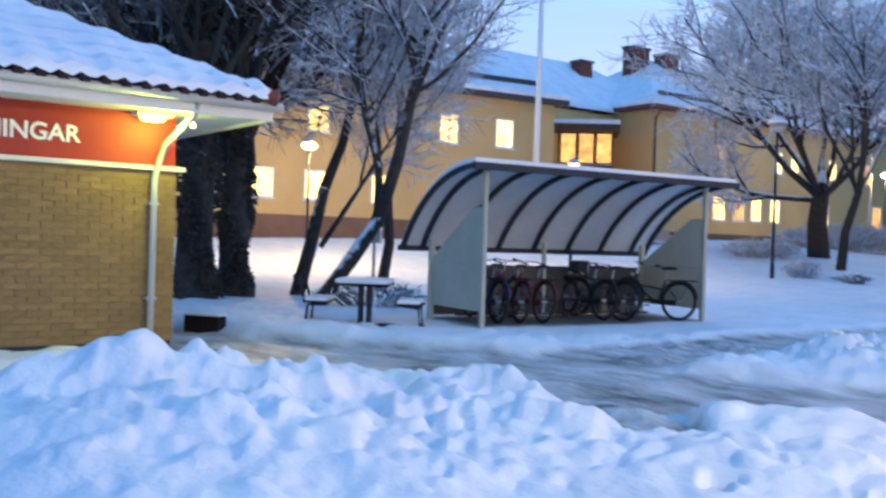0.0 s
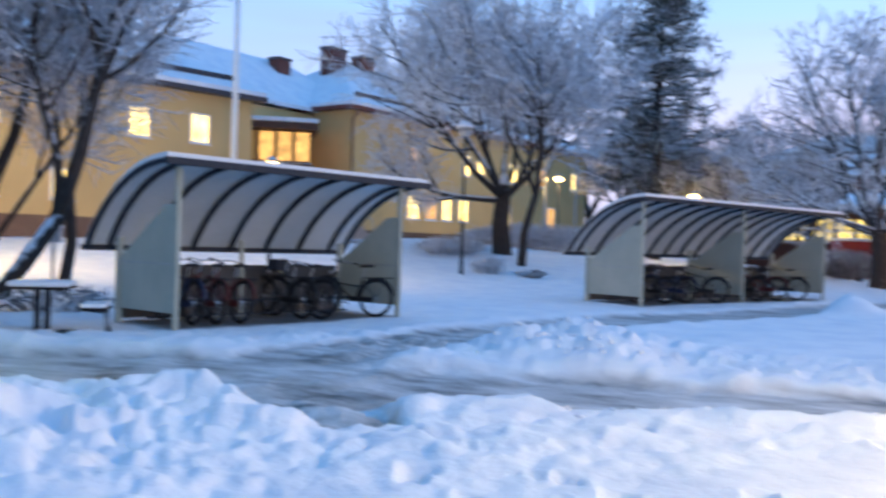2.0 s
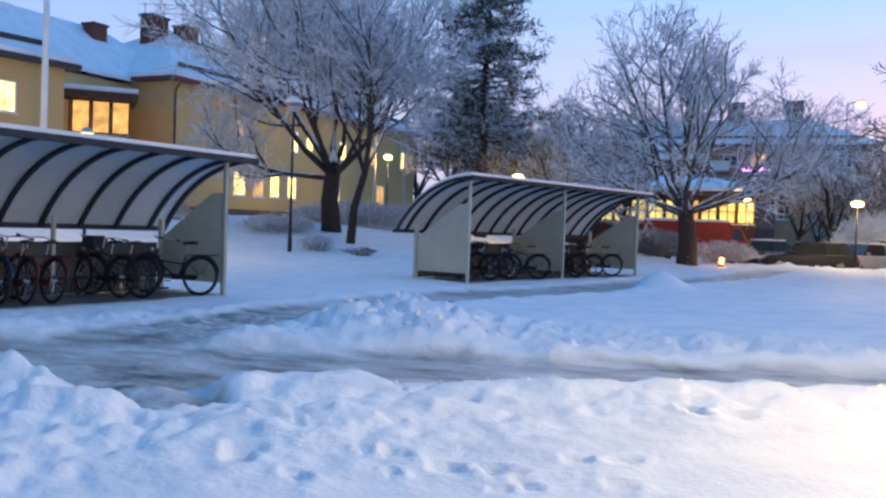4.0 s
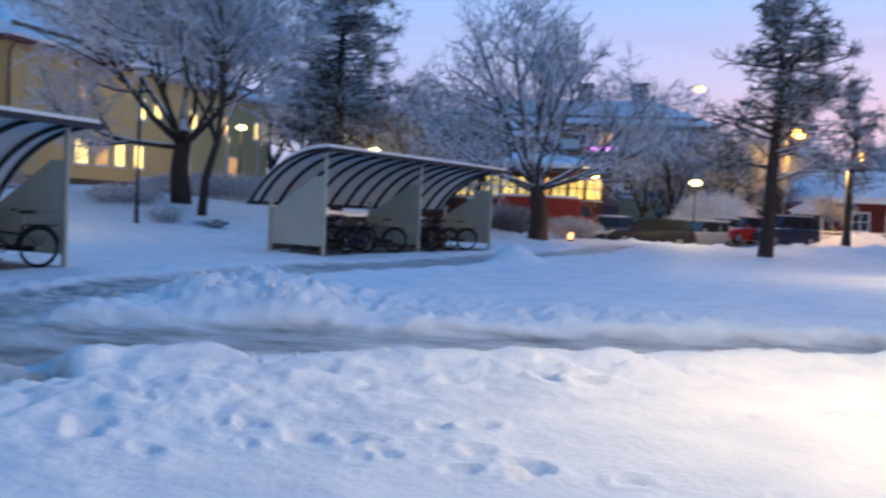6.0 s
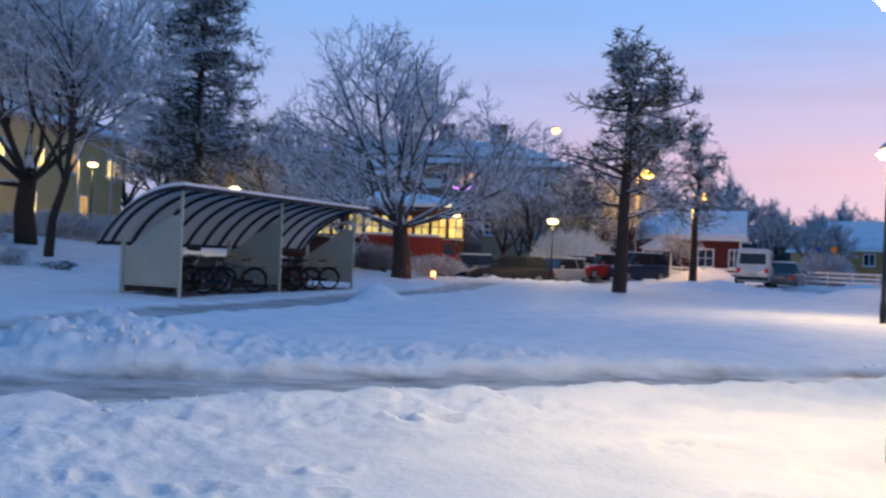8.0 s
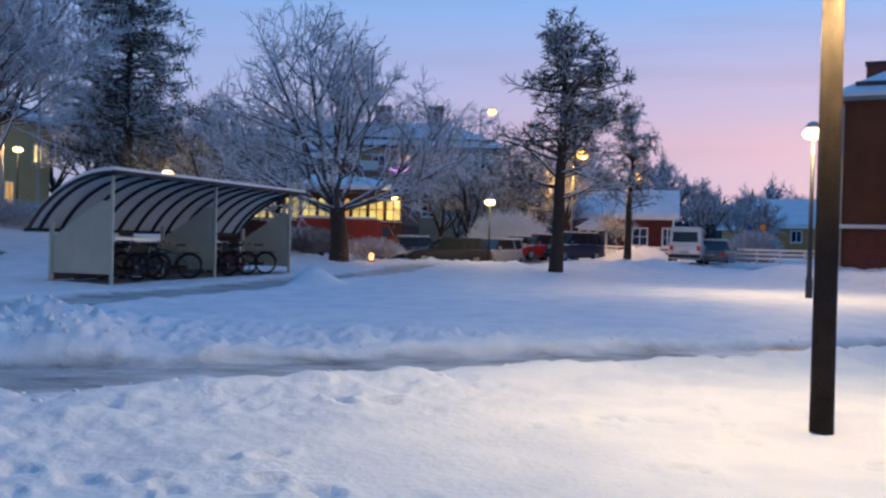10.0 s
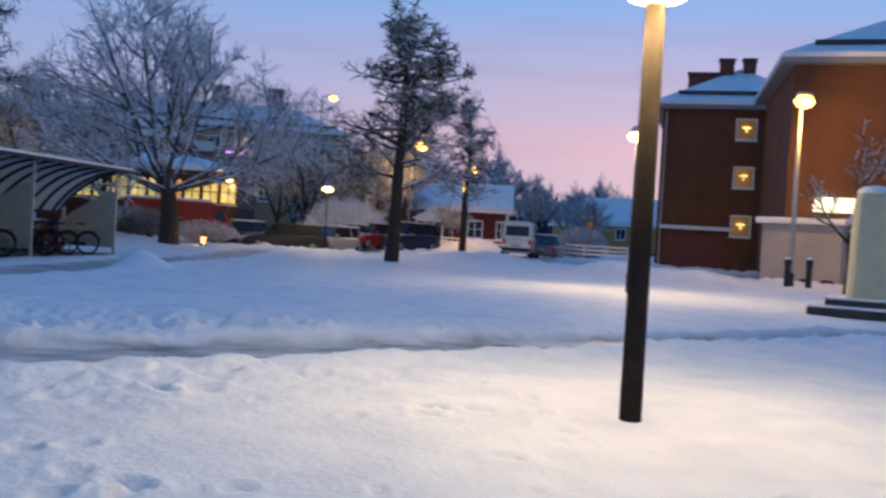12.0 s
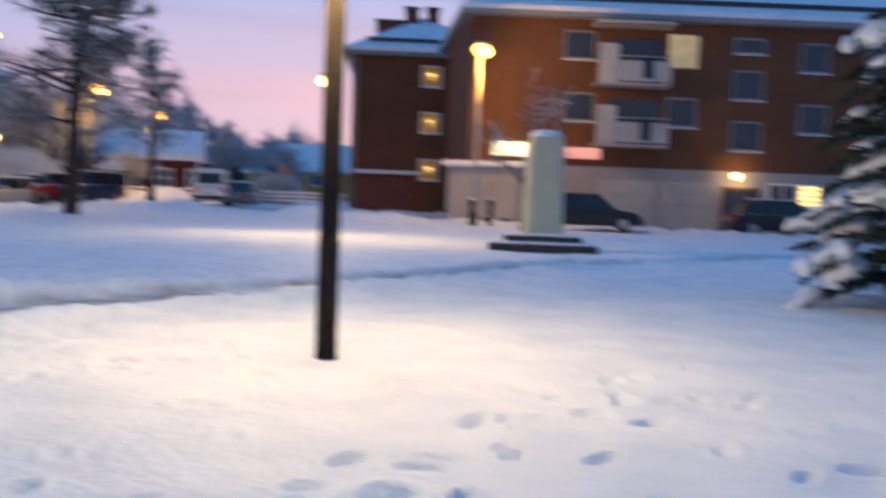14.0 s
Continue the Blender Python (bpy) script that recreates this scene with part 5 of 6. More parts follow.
def spruce(x, y, height, radius):
    rng = random.Random(61)
    t = thing("spruce_tree", "dense dark spruce with thick snow on drooping branches", "tree", pose(x, y, gz(x, y) - 0.05))
    part("trunk", Geo().tube([(0, 0, -0.3), (0, 0, height * 0.5), (0, 0, height)], [0.16, 0.1, 0.02], 10), M_BARK_BARE, t, smooth=True)
    ng, sg = Geo(), Geo()
    z = 0.25
    while z < height - 0.3:
        R = radius * (1 - z / height) ** 0.85 + 0.12
        n = 11 if z < height * 0.6 else 7
        for i in range(n):
            a = 2 * math.pi * (i + rng.random() * 0.8) / n + z * 3
            rr = R * rng.uniform(0.75, 1.12)
            way = Vector((math.cos(a), math.sin(a), 0))
            side = Vector((-way.y, way.x, 0))
            droop = rng.uniform(0.12, 0.32)
            pts = [Vector((0, 0, z + 0.3)) + way * rr * f + Vector((0, 0, 0.22 * f - (droop + 0.35) * rr * 0.6 * f * f)) for f in (0.05, 0.3, 0.55, 0.8, 1.0)]
            ng.tube(pts, [0.03, 0.025, 0.02, 0.015, 0.008], 4, False)
            for s_ in range(int(24 + rr * 44)):
                f = rng.uniform(0.2, 1.0)
                k = min(int(f * 4), 3)
                q = pts[k].lerp(pts[k + 1], f * 4 - k)
                sd = (side * rng.choice((-1, 1)) * rng.uniform(0.4, 1) + way * rng.uniform(0.2, 1) + Vector((0, 0, rng.uniform(-0.75, 0.1)))).normalized()
                ng.tube([q, q + sd * rng.uniform(0.12, 0.38) * (1.15 - 0.5 * f)], [0.028, 0.008], 3, False)
            if rng.random() < 0.75:
                lo = rng.randint(1, 3)
                hi = min(4, lo + rng.randint(1, 2))
                sp = [p + Vector((0, 0, 0.045)) + side * rng.gauss(0, 0.03) for p in pts[lo : hi + 1]]
                w0 = rng.uniform(0.08, 0.15) * (0.6 + 0.4 * rr)
                sg.tube(sp, [w0 * 0.6] + [w0 * rng.uniform(0.8, 1.25) for _ in sp[1:-1]] + [w0 * 0.45], 7)
                for s_ in range(3):
                    q = sp[min(len(sp) - 1, rng.randint(0, len(sp) - 1))]
                    sg.tube([q, q + side * rng.choice((-1, 1)) * rng.uniform(0.12, 0.3) + way * 0.1 + Vector((0, 0, -0.07))], [w0 * 0.8, w0 * 0.35], 6)
        z += 0.30
    tagged(part("crown", ng, M_NEEDLE, t, "dark green drooping sprays"), kind="stuff")
    tagged(part("snow_load", sg, M_SNOW, t, "snow lying along the branches", smooth=True), kind="stuff")


spruce(12.75, 6.45, 7.9, 2.15)


def bush(label, x, y, w, h, seed, twigs=420, group="snowy bushes", twig=None, deep=None):
    rng = random.Random(seed)
    b = thing("bush", label, "bush", pose(x, y, gz(x, y) - 0.05, 0, 0, rng.uniform(0, 360) if deep is None else deep[1]), group)
    g = Geo()
    dy = w if deep is None else deep[0]
    for i in range(twigs):
        a, f = rng.uniform(0, 2 * math.pi), math.sqrt(rng.random())
        tip = Vector((math.cos(a) * f * w / 2, math.sin(a) * f * dy / 2, h * (0.25 + 0.75 * math.sqrt(max(0, 1 - f * f))) * rng.uniform(0.8, 1.08)))
        root = Vector((tip.x * 0.55, tip.y * 0.55, rng.uniform(0, 0.4) * tip.z))
        mid = root.lerp(tip, 0.5) + Vector((rng.gauss(0, 0.08), rng.gauss(0, 0.08), 0.08))
        g.tube([root, mid, tip], [0.025, 0.022, 0.012], 3, False)
        for k in range(3):
            q = mid.lerp(tip, rng.random())
            g.tube([q, q + Vector((rng.gauss(0, 0.16), rng.gauss(0, 0.16), rng.uniform(-0.02, 0.2))) * (0.6 + h * 0.25)], [0.018, 0.008], 3, False)
    tagged(part("thicket", g, twig or M_TWIG, b, "tangled snow-laden twigs"), kind="stuff")
    return b


M_BUSH = material("snow_laden_twig", (0.62, 0.64, 0.68), 0.85, 0, 0.2, 5, 60, 0.1, snow=-0.2)
bush("large round bush buried in snow behind the cars", 8.9, 55.2, 5.4, 3.0, 71, 900, twig=M_BUSH)
bush("snowy hedge under the yellow house", -18.4, 47.5, 9, 1.4, 72, 700, deep=(2.2, 20))
bush("bare snow-dusted hedge by the red van", -3.4, 50.8, 6.5, 1.5, 73, 600, deep=(1.8, -5), twig=M_TWIG_DARK)
bush("low snowy bush before the red van", 0.7, 48.3, 3.6, 1.0, 74, 400, deep=(1.4, 0))
bush("sparse twigs poking out of the snow by the table", -14.6, 12.4, 2.6, 0.55, 75, 60, deep=(0.8, 60), twig=M_TWIG_DARK)
bush("low snowy bush beside the lamp", -15.0, 33.8, 1.6, 0.7, 76, 90)
bush("sparse snowy shrub in the park", -13.2, 34.0, 1.4, 0.3, 77, 60, twig=M_TWIG_DARK)
bush("low snowy bush before the yellow house", -18.9, 38.2, 3.8, 0.8, 78, 250)
bush("snow-covered bush by the yellow house", 31.0, 70.5, 5, 2.6, 79, 600)

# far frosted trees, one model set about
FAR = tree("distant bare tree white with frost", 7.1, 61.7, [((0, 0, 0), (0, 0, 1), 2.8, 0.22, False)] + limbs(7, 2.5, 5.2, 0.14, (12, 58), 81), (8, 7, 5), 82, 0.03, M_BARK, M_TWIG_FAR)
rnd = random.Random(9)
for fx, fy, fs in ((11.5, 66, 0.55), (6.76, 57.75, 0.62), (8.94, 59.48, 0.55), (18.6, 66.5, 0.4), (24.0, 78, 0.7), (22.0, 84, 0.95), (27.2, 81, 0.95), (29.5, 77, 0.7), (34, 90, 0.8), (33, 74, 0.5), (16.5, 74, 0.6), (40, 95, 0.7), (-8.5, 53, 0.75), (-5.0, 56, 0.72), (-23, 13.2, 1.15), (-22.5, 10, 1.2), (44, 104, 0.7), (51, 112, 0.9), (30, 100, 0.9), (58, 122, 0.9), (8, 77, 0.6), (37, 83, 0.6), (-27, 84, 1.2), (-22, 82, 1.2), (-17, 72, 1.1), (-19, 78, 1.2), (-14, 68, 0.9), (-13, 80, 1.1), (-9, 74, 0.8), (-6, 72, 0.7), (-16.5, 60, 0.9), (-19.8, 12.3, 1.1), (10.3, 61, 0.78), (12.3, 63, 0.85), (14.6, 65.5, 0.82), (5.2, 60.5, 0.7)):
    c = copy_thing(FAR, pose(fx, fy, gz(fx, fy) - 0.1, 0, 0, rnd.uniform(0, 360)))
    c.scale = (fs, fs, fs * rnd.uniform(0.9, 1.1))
FAR.scale = (0.65, 0.65, 0.65)


def far_wood():
    """The dark line of woods on the skyline."""
    rng = random.Random(91)
    g = Geo()
    for i in range(640):
        a = radians(rng.uniform(-42, 60))
        d = rng.uniform(200, 320)
        h = rng.uniform(8, 13) * (1.0 if rng.random() < 0.8 else 1.25)
        x, y = d * math.sin(a), d * math.cos(a)
        w = rng.uniform(1.8, 3.0)
        for k in range(4):
            z0 = h * (0.1 + 0.2 * k)
            g.lathe([(w * (1 - 0.2 * k) * rng.uniform(0.8, 1.1), z0), (w * 0.35 * (1 - 0.2 * k), z0 + h * 0.2), (0.05, z0 + h * 0.33)], 6, (x + rng.gauss(0, 0.4), y + rng.gauss(0, 0.4), 0))
    tagged(new("far_woods", g.mesh("far_woods", material("hazy_woods", (0.06, 0.07, 0.075), 0.9, 0, 0.4, 0.2, 2, snow=0.75))), "distant line of snowy conifer woods", "woods", kind="stuff")


far_wood()

# ---- bicycles ----
M_TYRE = material("black_rubber", (0.018, 0.018, 0.02), 0.8, 0, 0.2, 8, 60)
M_CHROME = material("dull_chrome", (0.45, 0.46, 0.48), 0.35, 0.9, 0.15, 8, 60)
M_SADDLE = material("black_saddle", (0.02, 0.018, 0.018), 0.6, 0, 0.2, 8, 60)


def torus(g, at, R, r, axis_y=True, n=28, k=6):
    p = []
    for i in range(n):
        a = 2 * math.pi * i / n
        for j in range(k):
            b = 2 * math.pi * j / k
            rr = R + r * math.cos(b)
            p.append((at[0] + rr * math.cos(a), at[1] + r * math.sin(b), at[2] + rr * math.sin(a)))
    g.add(p, [(i * k + j, i * k + (j + 1) % k, ((i + 1) % n) * k + (j + 1) % k, ((i + 1) % n) * k + j) for i in range(n) for j in range(k)])


def bicycle(label, x, y, turn, paint, step_through=True, basket=False, lean=4.0):
    m = Matrix.Translation((x, y, gz(x, y) + 0.0)) @ pose(0, 0, 0, 0, 0, turn) @ pose(0, 0, 0, lean, 0, 0)
    m = m @ Matrix.Scale(1.07, 4)
    b = thing("bicycle", label, "bicycle", m, "parked bicycles")
    R, wb = 0.335, 1.08
    for wx, nm in ((-wb / 2, "rear_wheel"), (wb / 2, "front_wheel")):
        g = Geo()
        torus(g, (wx, 0, R + 0.02), R, 0.022)
        w = part(nm, g, M_TYRE, b, "black tyre", smooth=True)
        g = Geo()
        torus(g, (wx, 0, R + 0.02), R - 0.03, 0.012, k=4)
        part("rim", g, M_DARK, w)
        g = Geo()
        for i in range(14):
            a = 2 * math.pi * i / 14
            g.tube([(wx, 0.02 * (-1) ** i, R + 0.02), (wx + (R - 0.03) * math.cos(a), 0, R + 0.02 + (R - 0.03) * math.sin(a))], 0.0022, 3, False)
        g.tube([(wx, -0.05, R + 0.02), (wx, 0.05, R + 0.02)], 0.02, 8)
        tagged(part("spokes", g, M_CHROME, w), kind="stuff")
        g = Geo()
        arc = [(wx + 0.375 * math.cos(radians(a)), 0, R + 0.02 + 0.375 * math.sin(radians(a))) for a in range(25 if wx > 0 else -10, 185, 15)]
        g.tube(arc, 0.018, 5)
        part("mudguard", g, paint, b)
    hub_r, hub_f, crank = (-wb / 2, 0, 0.35), (wb / 2, 0, 0.35), (-0.1, 0, 0.29)
    seat, head, head_lo = (-0.24, 0, 0.72), (0.34, 0, 0.82), (0.39, 0, 0.62)
    g = Geo()
    top = [(-0.2, 0, 0.55 if step_through else 0.70), head_lo if step_through else head]
    for a, c, r in ((crank, seat, 0.016), (crank, head_lo, 0.019), (top[0], top[1], 0.016), (head, head_lo, 0.019), (hub_r, crank, 0.012), (hub_r, (-0.22, 0, 0.66), 0.010)):
        g.tube([a, c], r, 7)
    part("frame", g, paint, b, smooth=True)
    part("fork", Geo().tube([head_lo, (0.44, 0, 0.5), hub_f], 0.015, 7), paint, b, smooth=True)
    part("seat_post", Geo().tube([seat, (-0.27, 0, 0.9)], 0.013, 7), M_CHROME, b)
    part("saddle", Geo().add([(-0.42, -0.09, 0.92), (-0.42, 0.09, 0.92), (-0.14, 0.02, 0.91), (-0.14, -0.02, 0.91), (-0.42, -0.08, 0.97), (-0.42, 0.08, 0.97), (-0.14, 0.015, 0.95), (-0.14, -0.015, 0.95)], [(0, 3, 2, 1), (4, 5, 6, 7), (0, 1, 5, 4), (1, 2, 6, 5), (2, 3, 7, 6), (3, 0, 4, 7)]), M_SADDLE, b, bevel=0.015)
    part("handlebar", Geo().tube([(0.16, -0.29, 1.0), (0.30, -0.22, 1.03), (0.33, 0, 1.0), (0.30, 0.22, 1.03), (0.16, 0.29, 1.0)], 0.012, 7), M_CHROME, b, smooth=True)
    part("stem", Geo().tube([head, (0.32, 0, 1.0)], 0.013, 7), M_CHROME, b)
    for s_ in (-1, 1):
        part("grip", Geo().tube([(0.16, 0.29 * s_, 1.0), (0.07, 0.30 * s_, 0.99)], 0.017, 7), M_SADDLE, b)
        part("pedal", Geo().box(crank[0] + 0.16 * s_ - 0.05, 0.07 * s_ - 0.03, 0.28 - 0.05 * s_, crank[0] + 0.16 * s_ + 0.05, 0.07 * s_ + 0.03, 0.30 - 0.05 * s_), M_SADDLE, b)
    part("chain_guard", Geo().box(-0.5, 0.035, 0.27, 0.02, 0.05, 0.37), paint, b, bevel=0.03)
    part("rear_rack", Geo().tube([(-0.26, -0.05, 0.72), (-0.86, -0.05, 0.74), (-0.86, 0.05, 0.74), (-0.26, 0.05, 0.72)], 0.008, 5).tube([(-0.8, 0.05, 0.74), hub_r], 0.006, 5), M_DARK, b)
    part("headlight", Geo().lathe([(0.01, 0), (0.035, 0.02), (0.035, 0.05)], 10, (0.43, 0, 0.8), Matrix.Rotation(radians(90), 3, "Y")), M_CHROME, b)
    if basket:
        part("basket", Geo().box(0.40, -0.17, 0.82, 0.66, 0.17, 1.02), M_DARK, b, "dark wire basket", 0.01)
    return b


def place_on(m, u, v):
    p = m @ Vector((u, v, 0))
    return p.x, p.y


P_BLACK = material("black_bicycle_paint", (0.02, 0.02, 0.022), 0.4, 0.1, 0.2, 8, 60)
P_RED = material("red_bicycle_paint", (0.13, 0.018, 0.018), 0.4, 0.1, 0.2, 8, 60)
P_BLUE = material("dark_blue_bicycle_paint", (0.02, 0.035, 0.10), 0.4, 0.1, 0.2, 8, 60)
for lab, m, u, v, turn, paint, st, bk in (
        ("black upright bicycle parked at the end of the shelter", M1, 4.6, 0.18, 182, P_BLACK, True, False),
        ("black bicycle with basket standing in the rack", M1, 3.3, 0.3, 176, P_BLACK, True, True),
        ("dark bicycle beside one with a basket in the rack", M1, 3.05, 0.55, 166, P_BLACK, False, False),
        ("red bicycle parked in the shelter", M1, 1.45, 0.3, 160, P_RED, True, False),
        ("dark red bicycle beside another in the shelter", M1, 1.0, 0.35, 154, P_RED, True, False),
        ("dark blue bicycle close to the side panel of the shelter", M1, 0.6, 0.45, 158, P_BLUE, False, False),
        ("dark bicycle standing in the long shelter", M2, 1.7, 0.5, 158, P_BLACK, True, False),
        ("black bicycle standing in the long shelter", M2, 3.9, 0.25, 178, P_BLACK, False, False),
        ("dark bicycle among others in the long shelter", M2, 2.7, 0.5, 165, P_BLUE, True, True),
        ("dark bicycle in the farther bay of the shelter", M2, 6.5, 0.5, 160, P_BLACK, True, False),
        ("black bicycle in the farther bay of the shelter", M2, 8.7, 0.35, 172, P_BLACK, True, True),
        ("dark red bicycle in the farther bay of the shelter", M2, 7.6, 0.45, 165, P_RED, True, False)):
    x, y = place_on(m, u, v)
    bicycle(lab, x + 0.578 * math.cos(radians(turn)), y + 0.578 * math.sin(radians(turn)), turn, paint, st, bk, 3 + (x * 7) % 4)


def loose_rack(m, u0, u1, v, label):
    g = thing("bicycle_rack", label, "bicycle rack", m, "bicycle racks")
    part("base_rail", Geo().tube([(u0, v, 0.06), (u1, v, 0.06)], 0.02, 6), M_DARK, g)
    for i in range(int((u1 - u0) / 0.42)):
        x = u0 + 0.2 + i * 0.42
        part("hoop", Geo().tube([(x, v, 0.06), (x, v - 0.1, 0.4), (x + 0.09, v - 0.1, 0.4), (x + 0.09, v, 0.06)], 0.01, 5), M_DARK, g)


loose_rack(M1, 0.25, L1 - 0.25, 1.25, "low dark steel bicycle rack under the shelter")
loose_rack(M2, 0.25, L2 - 0.25, 1.35, "low dark steel bicycle rack under the long shelter")


# ---- picnic table ----
def picnic_table(x, y, turn):
    m = pose(x, y, gz(x, y) - 0.07, 0, 0, turn)
    t = thing("picnic_table", "steel picnic table with two seats, all capped with snow", "picnic table", m)
    part("tabletop", Geo().box(-0.42, -0.4, 0.70, 0.42, 0.4, 0.74), M_WOODPOLE, t, bevel=0.01)
    part("snow_cap", Geo().box(-0.44, -0.42, 0.743, 0.44, 0.42, 0.82), M_SNOW, t, "snow on the tabletop", 0.03)
    for s_ in (-0.12, 0.12):
        part("leg", Geo().tube([(0.07, s_, 0.70), (0.07, s_, 0.03)], 0.03, 8), M_DARK, t)
        part("leg", Geo().tube([(-0.07, s_, 0.70), (-0.07, s_, 0.03)], 0.03, 8), M_DARK, t)
        part("floor_rail", Geo().tube([(-1.0, s_, 0.04), (1.0, s_, 0.04)], 0.028, 8), M_DARK, t)
    for s_ in (-1, 1):
        seat = part("seat", Geo().box(s_ * 0.78 - 0.2, -0.35, 0.40, s_ * 0.78 + 0.2, 0.35, 0.43), M_WOODPOLE, t, bevel=0.01)
        part("seat_snow", Geo().box(s_ * 0.76 - 0.19, -0.36, 0.433, s_ * 0.76 + 0.19, 0.36, 0.50), M_SNOW, seat, "snow on the seat", 0.025)
        for q in (-0.22, 0.22):
            part("seat_leg", Geo().tube([(s_ * 0.6, q, 0.40), (s_ * 0.92, q, 0.36), (s_ * 0.95, q, 0.03)], 0.024, 8), M_DARK, t)
            if s_ < 0:
                part("back_post", Geo().tube([(s_ * 0.97, q, 0.4), (s_ * 1.08, q, 0.86)], 0.02, 8), M_DARK, t)
        if s_ < 0:
            for zz in (0.58, 0.76):
                part("back_slat", Geo().box(-1.09 + (zz - 0.58) * -0.25, -0.35, zz, -1.06 + (zz - 0.58) * -0.25, 0.35, zz + 0.1), M_WOODPOLE, t)


picnic_table(-11.75, 9.85, 41)


def bird_box_post(x, y):
    b = thing("signpost", "small pale box on a thin post in the snow", "signpost", pose(x, y, gz(x, y), 0, 0, 35))
    part("post", Geo().tube([(0, 0, -0.3), (0, 0, 1.3)], 0.035, 8), M_STEEL, b)
    part("box", Geo().box(-0.15, -0.1, 1.3, 0.15, 0.1, 1.58), M_STEEL, b, "pale grey box", 0.02)
    part("snow_cap", Geo().box(-0.16, -0.11, 1.583, 0.16, 0.11, 1.66), M_SNOW, b, bevel=0.03)


bird_box_post(-15.2, 12.95)


# ---- monument ----
def monument(x, y):
    m = pose(x, y, gz(x, y), 0, 0, -38)
    k = thing("monument", "pale stone monument on dark stepped base under snow", "monument", m)
    stone = material("pale_stone", (0.56, 0.53, 0.37), 0.8, 0, 0.15, 2, 25, 0.4, second=(0.47, 0.45, 0.32))
    dark = material("dark_granite", (0.06, 0.055, 0.055), 0.6, 0, 0.4, 6, 80, 0.2)
    for i, (w, z0, z1) in enumerate(((1.42, -0.3, 0.20), (1.02, 0.262, 0.40))):
        s_ = part("step", Geo().box(-w, -w, z0, w, w, z1), dark, k, "dark granite step", 0.02)
        part("step_snow", Geo().box(-w + 0.02, -w + 0.02, z1 + 0.002, w - 0.02, w - 0.02, z1 + 0.06), M_SNOW, s_, "snow on the step", 0.03)
    out = []
    for cx, cy, r in ((-0.28, -0.22, 0.26), (0.28, -0.22, 0.26), (0.28, 0.22, 0.26), (-0.28, 0.22, 0.26)):
        a0 = math.atan2(cy, cx)
        out += [(cx + r * math.cos(a0 + t), cy + r * math.sin(a0 + t)) for t in (-0.95, -0.5, 0, 0.5, 0.95)]
    g, n = Geo(), len(out)
    lev = ((0.462, 1.04), (1.2, 1.0), (2.3, 0.95), (2.95, 0.9), (3.1, 0.8))
    g.add([(x_ * f, y_ * f, z + (0.10 * x_ if z > 2.5 else 0)) for z, f in lev for x_, y_ in out], [(i * n + j, i * n + (j + 1) % n, (i + 1) * n + (j + 1) % n, (i + 1) * n + j) for i in range(len(lev) - 1) for j in range(n)] + [tuple(range((len(lev) - 1) * n, len(lev) * n))])
    part("stone", g, stone, k, smooth=False, bevel=0.01)
    part("snow_cap", Geo().lathe([(0.44, 3.06), (0.42, 3.15), (0.3, 3.24), (0.03, 3.28)], 14), M_SNOW, k, "snow cap", smooth=True)


monument(16.45, 19.5)


# ---- vehicles ----
M_CARGLASS = glass("car_glass", (0.02, 0.025, 0.03), 0.08)
M_TAIL = glowing("red_tail_lamp", (0.8, 0.03, 0.02), 0.15)
M_HEAD = material("clear_headlamp", (0.6, 0.62, 0.65), 0.15, 0.3, 0.1)
M_RIM = material("alloy_rim", (0.35, 0.36, 0.38), 0.35, 0.8, 0.2)
M_PLATE = material("number_plate", (0.6, 0.6, 0.58), 0.5)


